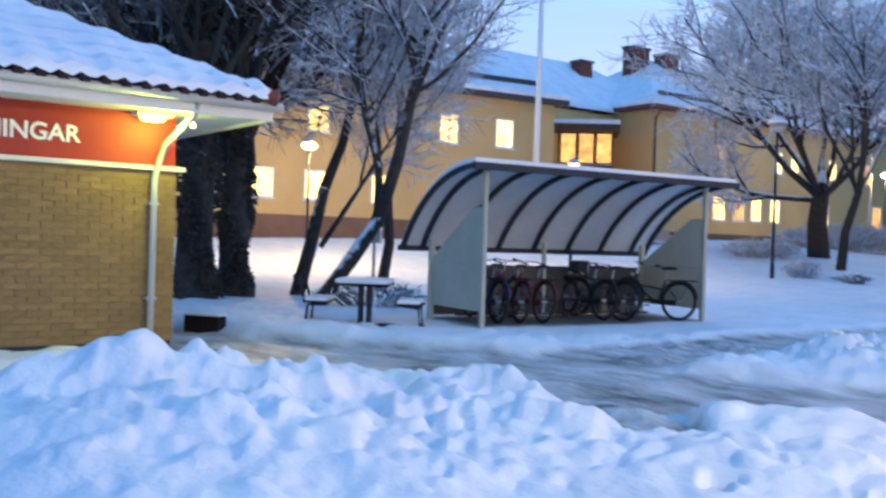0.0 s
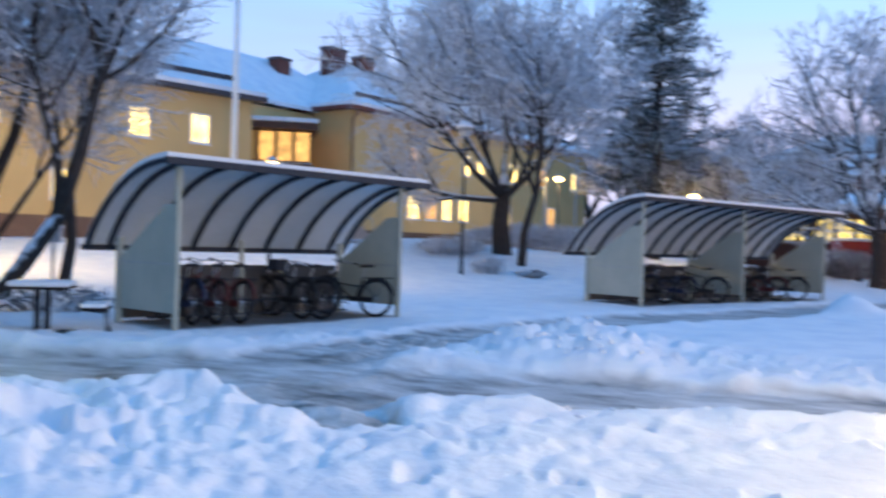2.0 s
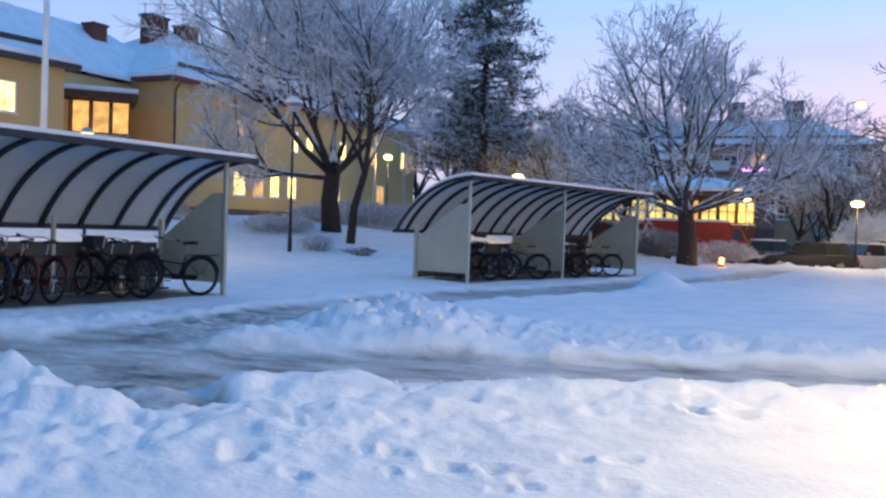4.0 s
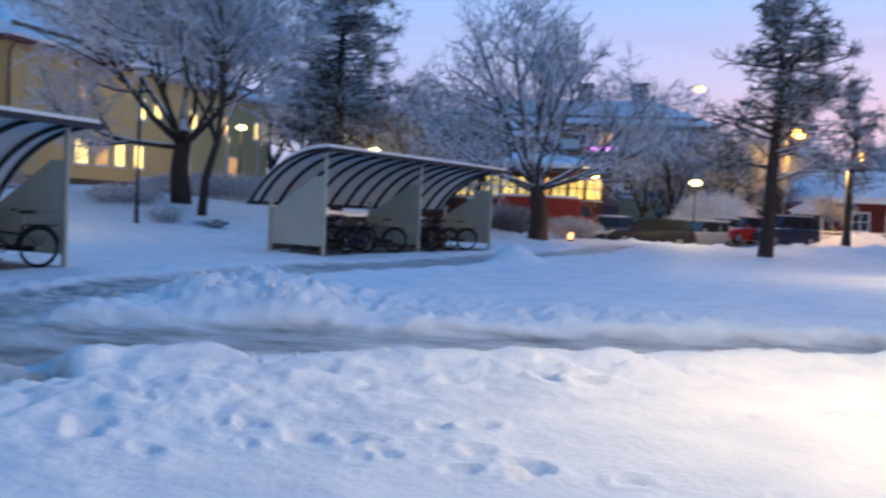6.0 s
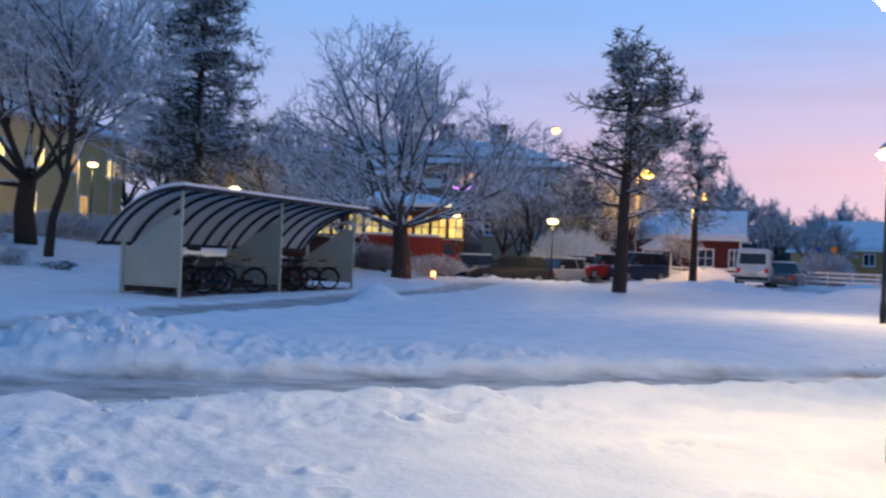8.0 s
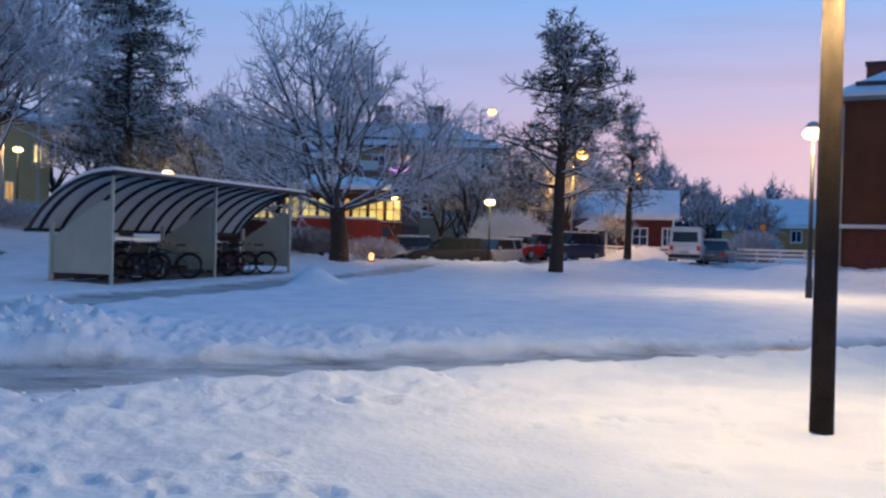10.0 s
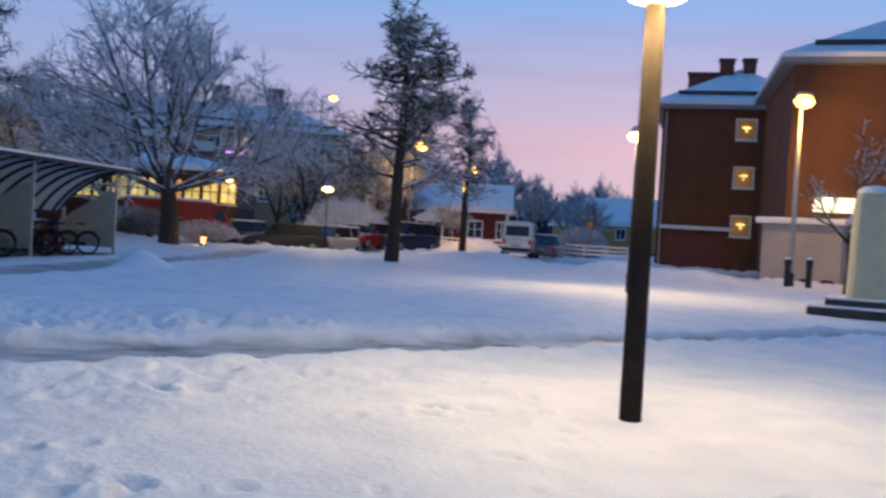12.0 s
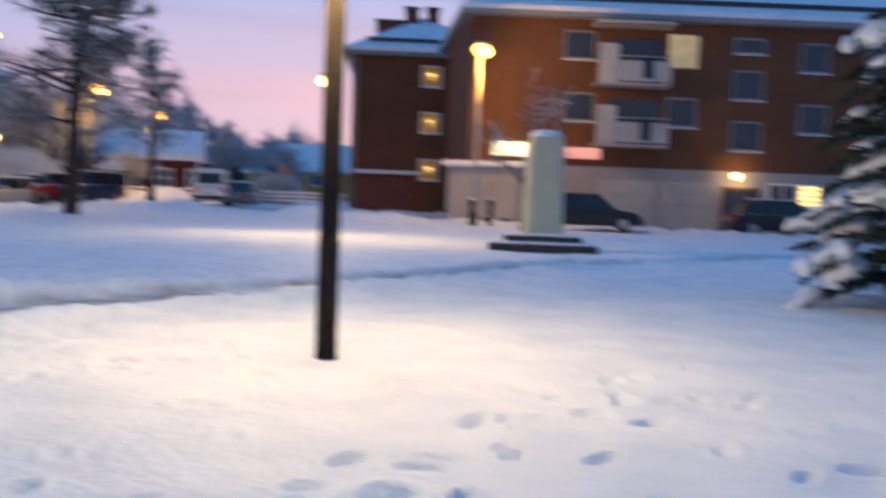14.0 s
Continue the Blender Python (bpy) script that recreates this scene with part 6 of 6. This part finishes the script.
def car(label, x, y, turn, colour, L=4.5, W=1.78, H=1.48, hood=0.24, boot=0.12, belt=0.60, snow=0.5, van=False, group="parked cars", lift=0.0):
    """A car along x, its front at +x: lofted body, glasshouse, wheels, lamps."""
    z = gz(x, y) + lift
    c = thing("van" if van else "car", label, "van" if van else "car", pose(x, y, z, 0, 0, turn), group)
    paint = material("car_paint", colour, 0.3, 0.3, 0.12, 3, 30, 0.02, snow=0.93 if snow else None)
    a, b = -L / 2, L / 2
    hb = H * belt
    xs = [(a, 0.80, 0.42, hb * 0.86), (a + 0.08, 0.92, 0.28, hb * 0.98), (a + L * 0.2, 1.0, 0.22, hb), (0, 1.0, 0.2, hb * 0.99), (b - L * hood, 1.0, 0.2, hb * 0.97), (b - L * hood * 0.4, 0.97, 0.22, hb * 0.88), (b - 0.1, 0.88, 0.26, hb * 0.74), (b, 0.74, 0.4, hb * 0.62)]
    g = Geo()
    ring = []
    for px, wf, lo, hi in xs:
        w = W / 2 * wf
        ring.append([(px, -w * 0.93, lo), (px, -w, lo + (hi - lo) * 0.35), (px, -w * 0.985, hi - 0.06), (px, -w * 0.9, hi), (px, w * 0.9, hi), (px, w * 0.985, hi - 0.06), (px, w, lo + (hi - lo) * 0.35), (px, w * 0.93, lo)])
    k = 8
    g.add([p for r_ in ring for p in r_], [(i * k + j, i * k + (j + 1) % k, (i + 1) * k + (j + 1) % k, (i + 1) * k + j) for i in range(len(xs) - 1) for j in range(k)] + [tuple(range(k)), tuple(range((len(xs) - 1) * k, len(xs) * k))])
    body = part("body", g, paint, c, bevel=0.02, smooth=True)
    g0, g1, r0, r1 = a + L * boot * (0.2 if van else 0.5), b - L * hood, a + L * (boot + (0.0 if van else 0.09)), b - L * (hood + (0.10 if van else 0.17))
    wb, wt = W * 0.45, W * (0.42 if van else 0.35)
    gh = Geo().add([(g0, -wb, hb - 0.03), (g1, -wb, hb - 0.05), (g1, wb, hb - 0.05), (g0, wb, hb - 0.03), (r0, -wt, H - 0.05), (r1, -wt, H - 0.05), (r1, wt, H - 0.05), (r0, wt, H - 0.05)], [(3, 2, 1, 0), (4, 5, 6, 7), (0, 1, 5, 4), (1, 2, 6, 5), (2, 3, 7, 6), (3, 0, 4, 7)])
    part("glasshouse", gh, paint if van else M_CARGLASS, c, "dark windows")
    if van:
        for s_ in (-1, 1):
            part("side_window", Geo().add([(g1 - 0.25, s_ * (wb + 0.004), hb + 0.02), (g1 - 1.5, s_ * (wb + 0.004), hb + 0.02), (r1 - 1.1, s_ * (wt + 0.012), H - 0.2), (r1 - 0.05, s_ * (wt + 0.012), H - 0.2)], [(0, 1, 2, 3)]), M_CARGLASS, c, "dark side window")
        xb = lambda q: g0 + (r0 - g0) * (q - hb) / (H - hb) - 0.012
        part("rear_window", Geo().add([(xb(hb + 0.1), -wb * 0.8, hb + 0.1), (xb(hb + 0.1), wb * 0.8, hb + 0.1), (xb(H - 0.2), wt * 0.82, H - 0.2), (xb(H - 0.2), -wt * 0.82, H - 0.2)], [(0, 1, 2, 3)]), M_CARGLASS, c, "dark rear window")
    part("roof", Geo().box(r0 - 0.03, -wt - 0.02, H - 0.06, r1 + 0.03, wt + 0.02, H), paint, c, bevel=0.03)
    if snow:
        part("roof_snow", Geo().box(r0, -wt + 0.02, H + 0.003, r1, wt - 0.02, H + 0.07 * snow + 0.02), M_SNOW, c, "snow on the roof", 0.04)
    for px in ((r0 + r1) / 2 - 0.1, (r0 * 0.75 + r1 * 0.25) - 0.3):
        for s_ in (-1, 1):
            part("pillar", Geo().tube([(px, s_ * (wb + 0.01), hb - 0.02), (px, s_ * (wt + 0.012), H - 0.05)], 0.035, 4), paint, c)
    for wx in (a + L * 0.19, b - L * 0.18):
        for s_ in (-1, 1):
            turn_y = Matrix.Rotation(radians(90), 3, "X")
            w_ = part("wheel", Geo().lathe([(0.17, -0.1), (0.31, -0.1), (0.325, -0.06), (0.325, 0.06), (0.31, 0.1), (0.17, 0.1)], 20, (wx, s_ * (W / 2 - 0.11), 0.31), turn_y), M_TYRE, c, "black tyre", smooth=True)
            part("rim", Geo().lathe([(0.04, -0.107), (0.19, -0.103), (0.2, 0.103), (0.04, 0.107)], 14, (wx, s_ * (W / 2 - 0.11), 0.31), turn_y), M_RIM, w_)
    for s_ in (-1, 1):
        part("headlight", Geo().box(b - 0.24, s_ * W * 0.33 - 0.16, hb * 0.60, b - 0.055, s_ * W * 0.33 + 0.16, hb * 0.74), M_HEAD, c, bevel=0.03)
        part("tail_light", Geo().box(a - 0.006, s_ * W * 0.38 - 0.1, hb * 0.66, a + 0.06, s_ * W * 0.38 + 0.1, hb * 0.9), M_TAIL, c, "red tail light", 0.02)
        part("mirror", Geo().box(g1 - 0.38, s_ * (W / 2 + 0.08) - 0.09, hb + 0.02, g1 - 0.24, s_ * (W / 2 + 0.08) + 0.09, hb + 0.16), paint, c, bevel=0.03)
    part("bumper", Geo().box(a - 0.05, -W * 0.44, 0.34, a + 0.1, W * 0.44, 0.52), M_DARK if van else paint, c, "rear bumper", 0.03)
    part("bumper", Geo().box(b - 0.12, -W * 0.40, 0.30, b + 0.04, W * 0.40, 0.48), paint, c, "front bumper", 0.03)
    part("number_plate", Geo().box(a - 0.062, -0.26, 0.60, a - 0.052 + 0.04, 0.26, 0.71), M_PLATE, c)
    return c


WHITE_P, SILVER, BLACK_P, RED_P, BLUE_P, GREY_P = (0.72, 0.70, 0.68), (0.38, 0.38, 0.39), (0.025, 0.025, 0.03), (0.32, 0.02, 0.02), (0.02, 0.03, 0.07), (0.16, 0.16, 0.17)
for lab, x, y, turn, col, kw in (
        ("dark estate car parked behind a snow bank", 4.7, 49.6, 186, BLACK_P, dict(L=4.5, boot=0.03, snow=0)),
        ("dark blue car with snow on its roof", 2.6, 54.0, 188, BLUE_P, dict(snow=0.9)),
        ("silver car parked beside the lamp", 7.6, 51.4, 222, SILVER, dict(boot=0.05)),
        ("pale silver car in the row of parked cars", 9.2, 53.2, 225, (0.5, 0.49, 0.47), dict()),
        ("red hatchback in the row of parked cars", 10.2, 53.4, 218, RED_P, dict(L=4.1, boot=0.02)),
        ("dark blue sports utility car", 12.4, 54.0, 216, BLUE_P, dict(H=1.7, L=4.6, boot=0.02)),
        ("dark car behind the white van", 21.2, 53.5, 60, GREY_P, dict(snow=1.0)),
        ("silver car behind the white van", 22.6, 57.0, 62, SILVER, dict(snow=1.0)),
        ("black hatchback parked before the garages", 26.2, 28.1, -42, BLACK_P, dict(L=4.2, boot=0.02, snow=0, lift=0.05)),
        ("black car parked by the entrance", 33.4, 24.2, -35, BLACK_P, dict(L=4.5, snow=0.3, lift=0.05))):
    car(lab, x, y, turn, col, **kw)
car("white delivery van parked by the street", 18.9, 52.0, 66, WHITE_P, L=4.9, W=1.9, H=1.98, hood=0.16, boot=0.03, belt=0.56, snow=0.8, van=True)


def red_van():
    c = thing("box_van", "large red box van with snow on its roof", "van", pose(-0.75, 52.4, gz(-0.75, 52.4), 0, 0, 4))
    red = material("red_van_paint", (0.24, 0.022, 0.016), 0.4, 0.1, 0.15, 1, 20)
    part("box", Geo().box(-2.9, -1.05, 0.45, 1.7, 1.05, 2.35), red, c, "red box body", 0.05)
    part("cab", Geo().extrude([(1.72, 0.45), (1.72, 2.2), (2.2, 2.15), (2.62, 1.35), (2.75, 1.2), (2.78, 0.45)], -1.0, 1.0, lambda u, v, d: (u, d, v)), red, c, "", 0.05)
    part("windscreen", Geo().add([(2.24, -0.9, 2.05), (2.24, 0.9, 2.05), (2.63, 0.9, 1.38), (2.63, -0.9, 1.38)], [(0, 1, 2, 3)]), M_CARGLASS, c)
    part("side_window", Geo().add([(1.85, -1.006, 2.0), (2.2, -1.006, 2.0), (2.5, -1.006, 1.4), (1.85, -1.006, 1.4)], [(0, 1, 2, 3)]), M_CARGLASS, c)
    part("roof_snow", Geo().box(-2.85, -1.0, 2.353, 1.65, 1.0, 2.5), M_SNOW, c, "snow on the roof", 0.06)
    for k in range(5):
        part("side_rib", Geo().box(-2.7 + k * 0.95, -1.075, 0.6, -2.62 + k * 0.95, -1.052, 2.25), red, c)
    for wx in (-1.7, 1.9):
        for s_ in (-1, 1):
            part("wheel", Geo().lathe([(0.2, -0.12), (0.38, -0.1), (0.38, 0.1), (0.2, 0.12)], 18, (wx, s_ * 0.85, 0.36), Matrix.Rotation(radians(90), 3, "X")), M_TYRE, c, smooth=True)


red_van()


# ---- pavilion, far houses, fences ----
M_LITGLASS = glowing("lit_hall", (1.0, 0.72, 0.20), 0.85, 0.55, 1.4)


def pavilion():
    m, L = facade_frame((-9.6, 62.6), (2.6, 60.2))
    p = thing("pavilion", "low brick pavilion with a lit glass front and snowy roof", "building", m)
    part("wall", Geo().box(0, 0.2, -0.5, L, 9, 2.2), material("dark_red_boarding", (0.07, 0.028, 0.022), 0.8, 0, 0.3, 1, 12), p)
    part("upper_wall", Geo().box(0, 0.3, 2.2, L, 9, 4.2), M_BROWN, p)
    n = 11
    for i in range(n):
        w = L / n
        window(p, w * (i + 0.5), 3.15, w - 0.05, 1.5, M_LITGLASS if i not in (7,) else M_ROOM_DIM, M_BROWN, 1, 0.2, 1)
    part("eave_board", Geo().box(-0.9, -0.9, 4.2, L + 0.9, 9.9, 4.4), M_TIN, p)
    part("roof", hip_roof(L, 9, 4.405, 1.05, 0.95, True, 0.25), M_SNOW, p, "snow-covered hipped roof")
    light("pavilion_light", m @ Vector((L - 0.5, -1.2, 3.7)), 120, WARM)
    part("wall_lamp", Geo().lathe([(0.03, -0.2), (0.22, -0.12), (0.25, 0.08), (0.05, 0.2)], 12, (L - 0.4, -0.75, 4.0)), M_LAMP, p, "lit globe lamp", smooth=True)
    return p


pavilion()


def far_apartments():
    m, L = facade_frame((-13.5, 97), (14.5, 95))
    M_OCHRE = material("ochre_render", (0.36, 0.24, 0.13), 0.85, 0, 0.2, 0.3, 5)
    rows = [(2.2 + 2.6 * i, z, 1.4, 1.3, M_ROOM_DIM if (i * 7 + j * 5) % 13 == 0 else None, 1) for i in range(10) for j, z in enumerate((4.2, 6.9, 9.3))]
    b, _ = house("apartment_house", "ochre apartment house with balconies and a long snowy roof", (-13.5, 97), (14.5, 95), 11, 0.4, 10.6, M_OCHRE, 2.9, rows, 0, M_TIN, chimneys=((15.3, 5.0, 1.7, 1.0, 15.5), (21, 5.0, 1.7, 1.0, 15.6)))
    for i, x in enumerate((6.1, 13.9, 21.7)):
        for z in (5.5, 8.2):
            bal = part("balcony", Geo().box(x - 1.3, -1.3, z - 0.15, x + 1.3, -0.005, z), M_CONCRETE, b)
            part("front_sheet", Geo().box(x - 1.3, -1.33, z + 0.003, x + 1.3, -1.28, z + 0.95), M_CREAM, bal)
    neon = glowing("violet_neon", (0.85, 0.25, 1.0), 7)
    sign = thing("neon_sign", "violet neon shop sign on the apartment house", "sign", m @ pose(16.4, -1.6, 7.9))
    x = 0.0
    for w in (0.5, 0.3, 0.45, 0.35, 0.5, 0.3, 0.4):
        part("neon_tube", Geo().tube([(x, 0, 0.25), (x + w * 0.4, 0, 0.42 + 0.12 * math.sin(x * 9)), (x + w * 0.8, 0, 0.25)], 0.07, 6), neon, sign, smooth=True)
        x += w
    part("rail", Geo().box(-0.1, 0.05, 0.05, x, 1.6, 0.15), M_TIN, sign)
    # a darker red wing before it
    r, LR = house("apartment_house", "red-brown house wing half hidden by the tree", (-9, 84), (-1.5, 83), 8, 0.4, 8.0, M_FASCIA, 1.8, [(1.5 + 2.2 * i, z, 1.2, 1.2, None, 1) for i in range(3) for z in (4.0, 6.6)], 0, M_TIN, over=0.4)


far_apartments()


def red_house():
    M_FALU = material("falu_red_boards", (0.12, 0.024, 0.018), 0.85, 0, 0.25, 1, 20)
    b, L = house("red_cottage", "red timber cottage with white trim and snowy gabled roof", (16.6, 75.6), (25.2, 72.6), 5.4, 0.2, 3.3, M_FALU, 2.1, [(6.4, 1.9, 1.3, 1.5, None, 1, 1), (8.6, 1.9, 0.9, 1.5, None, 1, 1)], 0.4, M_WHITE, hip=False, guard=False, over=0.4)
    part("gable", Geo().extrude([(0, 3.3), (5.4, 3.3), (2.7, 5.3)], L - 0.25, L - 0.05, lambda u, v, d: (d, u, v)), M_FALU, b, "red boarded gable")
    po = part("porch", Geo().box(1.6, -1.8, 0, 4.6, -0.01, 2.5), M_WHITE, b, "white glazed porch", 0.02)
    for k in range(4):
        part("pane", Geo().box(1.75 + k * 0.72, -1.83, 0.9, 2.33 + k * 0.72, -1.802, 2.3), M_PANE, po)
    part("porch_roof", Geo().extrude([(1.3, 2.51), (4.9, 2.51), (3.1, 3.6)], -2.1, 0.6, lambda u, v, d: (u, d, v)), M_SNOW, b, "snowy porch gable")
    for x in (0.06, L - 0.06):
        part("corner_board", Geo().box(x - 0.08, -0.03, 0, x + 0.08, -0.004, 3.4), M_WHITE, b)


red_house()


def yellow_cottage(x0, y0, x1, y1, label):
    M_OLD = material("ochre_boards", (0.50, 0.29, 0.10), 0.85, 0, 0.2, 1, 20)
    b, L = house("cottage", label, (x0, y0), (x1, y1), 6, 0.2, 3.2, M_OLD, 2.6, [(1.6, 2.4, 1.1, 1.2, M_ROOM_DIM, 1), (4.4, 2.4, 1.1, 1.2, None, 1)], 0.5, M_WHITE, hip=False, guard=False, over=0.5)
    for x in (0.1, L - 0.3):
        part("gable", Geo().extrude([(0, 3.2), (6, 3.2), (3, 5.6)], x, x + 0.2, lambda u, v, d: (d, u, v)), M_OLD, b, "ochre boarded gable")


yellow_cottage(39.5, 90.5, 46.5, 84.5, "ochre timber cottage with a snowy gabled roof")
yellow_cottage(43, 103.5, 49, 102.5, "pale timber cottage with a snowy roof behind trees")


def fence(p, q, label):
    d = Vector((q[0] - p[0], q[1] - p[1], 0))
    L = d.length
    f = thing("fence", label, "fence", pose(p[0], p[1], gz(*p), 0, 0, math.degrees(math.atan2(d.y, d.x))), "white fences")
    n = int(L / 1.6)
    for i in range(n + 1):
        part("post", Geo().box(i * L / n - 0.05, -0.05, -0.3, i * L / n + 0.05, 0.05, 1.0), M_WHITE, f, bevel=0.01)
    for z in (0.35, 0.62, 0.88):
        part("rail", Geo().box(0, -0.085, z, L, -0.055, z + 0.13), M_WHITE, f)


fence((14.5, 62.5), (23.5, 59.5), "white wooden rail fence in deep snow")
fence((24.0, 57.5), (27.5, 52.0), "white wooden rail fence beyond the cars")


def bollard(x, y):
    b = thing("bollard", "short dark bollard standing in snow", "bollard", pose(x, y, gz(x, y)), "bollards")
    part("post", Geo().lathe([(0.12, -0.3), (0.11, 0.85), (0.14, 0.88), (0.14, 1.0), (0.1, 1.08)], 12), M_DARK, b, smooth=True)
    part("snow_cap", Geo().lathe([(0.13, 1.083), (0.1, 1.15), (0.02, 1.18)], 12), M_SNOW, b, smooth=True)


bollard(22.6, 31.4)
bollard(23.25, 30.95)


def ground_lantern(x, y):
    b = thing("ground_lantern", "small glowing orange lantern in the snow", "lantern", pose(x, y, gz(x, y)))
    part("glass", Geo().lathe([(0.08, 0.1), (0.12, 0.16), (0.12, 0.36), (0.07, 0.42)], 12), glowing("orange_lantern_glass", (1.0, 0.38, 0.12), 4.5), b, smooth=True)
    part("foot", Geo().lathe([(0.16, -0.2), (0.16, 0.098)], 12), M_DARK, b)
    part("cap", Geo().lathe([(0.1, 0.423), (0.03, 0.5)], 12), M_DARK, b)
    light("lantern_light", (x, y - 0.45, gz(x, y) + 0.5), 34, (1.0, 0.4, 0.12), 0.08)


ground_lantern(0.55, 46.1)


def outside_stairs(x, y):
    s = thing("outside_stairs", "concrete outside stairs with a steel handrail in snow", "stairs", pose(x, y, gz(x, y) + 0.2, 0, 0, 65))
    for k in range(9):
        part("stair_step", Geo().box(-0.9, k * 0.3, 0, 0.9, k * 0.3 + 0.3, 0.17 * (k + 1)), M_CONCRETE, s, bevel=0.01)
    for q in (-0.9, 0.9):
        part("handrail", Geo().tube([(q, 0, 0.95), (q, 2.7, 2.5), (q, 3.6, 2.5)], 0.03, 6), M_STEEL, s)
        for k in (0, 3, 6, 9):
            part("rail_post", Geo().tube([(q, k * 0.3, 0), (q, k * 0.3, 0.95 + k * 0.172)], 0.022, 6), M_STEEL, s)


outside_stairs(-25.4, 40.6)


def small_frosted_tree():
    tree("small bare tree with snow clinging to it by the monument", 22.3, 27.6, [((0, 0, 0), (0, 0, 1), 2.0, 0.11, False), ((0, 0, 1.9), (0.15, 0, 1), 3.0, 0.09, True), ((0, 0, 1.8), (0.7, -0.5, 0.7), 2.2, 0.07, True), ((0, 0, 1.8), (-0.7, 0.4, 0.8), 2.2, 0.07, True)], (6, 5, 3), 95, 0.02, M_BARK, M_TWIG_DARK)


small_frosted_tree()


def road_signs():
    for x, y, col, lab in ((27.1, 60.3, (0.75, 0.28, 0.02), "round orange road sign on a steel post"), (26.3, 60.7, (0.03, 0.10, 0.45), "square blue road sign on a steel post")):
        s = thing("road_sign", lab, "road sign", pose(x, y, gz(x, y), 0, 0, -23), "road signs")
        part("post", Geo().tube([(0, 0, -0.3), (0, 0, 2.9)], 0.035, 8), M_STEEL, s)
        if col[0] > 0.5:
            part("plate", Geo().lathe([(0.2, -0.015), (0.2, 0.015)], 20, (0, -0.06, 2.5), Matrix.Rotation(radians(90), 3, "X")), material("orange_sign", col, 0.5), s)
        else:
            part("plate", Geo().box(-0.18, -0.08, 2.3, 0.18, -0.04, 2.66), material("blue_sign", col, 0.5), s, bevel=0.02)


road_signs()

# ---- kiosk bricks ----
def kiosk_bricks():
    L, bw, bh = KIOSK_L, 0.25, 0.075
    mesh = Geo().box(-bw / 2 + 0.005, -0.012, -bh / 2 + 0.005, bw / 2 - 0.005, 0.018, bh / 2 - 0.005).mesh("brick", M_KBRICK)
    half = Geo().box(-bw / 4 + 0.005, -0.012, -bh / 2 + 0.005, bw / 4 - 0.005, 0.018, bh / 2 - 0.005).mesh("brick", M_KBRICK)
    rest = Geo()
    rng = random.Random(3)
    rows = int(2.0 / bh)
    near = []
    for r in range(rows):
        z = 0.12 + bh * (r + 0.5)
        shift = 0.0 if r % 2 else bw / 2
        x = L - bw / 2 - shift
        if shift:
            near.append((L - bw / 4, z, half))
        while x > 0.2:
            near.append((x, z, mesh))
            x -= bw
    near.sort(key=lambda q: -q[0])
    for i, (x, z, me) in enumerate(near):
        if i < 300:
            ob = new("brick", me)
            ob.parent = KIOSK_WALL
            ob.location = (x + rng.uniform(-0.002, 0.002), rng.uniform(-0.003, 0.003), z)
        else:
            rest.box(x - bw / 2 + 0.005, -0.012 + rng.uniform(-0.003, 0.003), z - bh / 2 + 0.005, x + bw / 2 - 0.005, 0.018, z + bh / 2 - 0.005)
    tagged(part("brickwork", rest, M_KBRICK, KIOSK_WALL), kind="stuff")


kiosk_bricks()
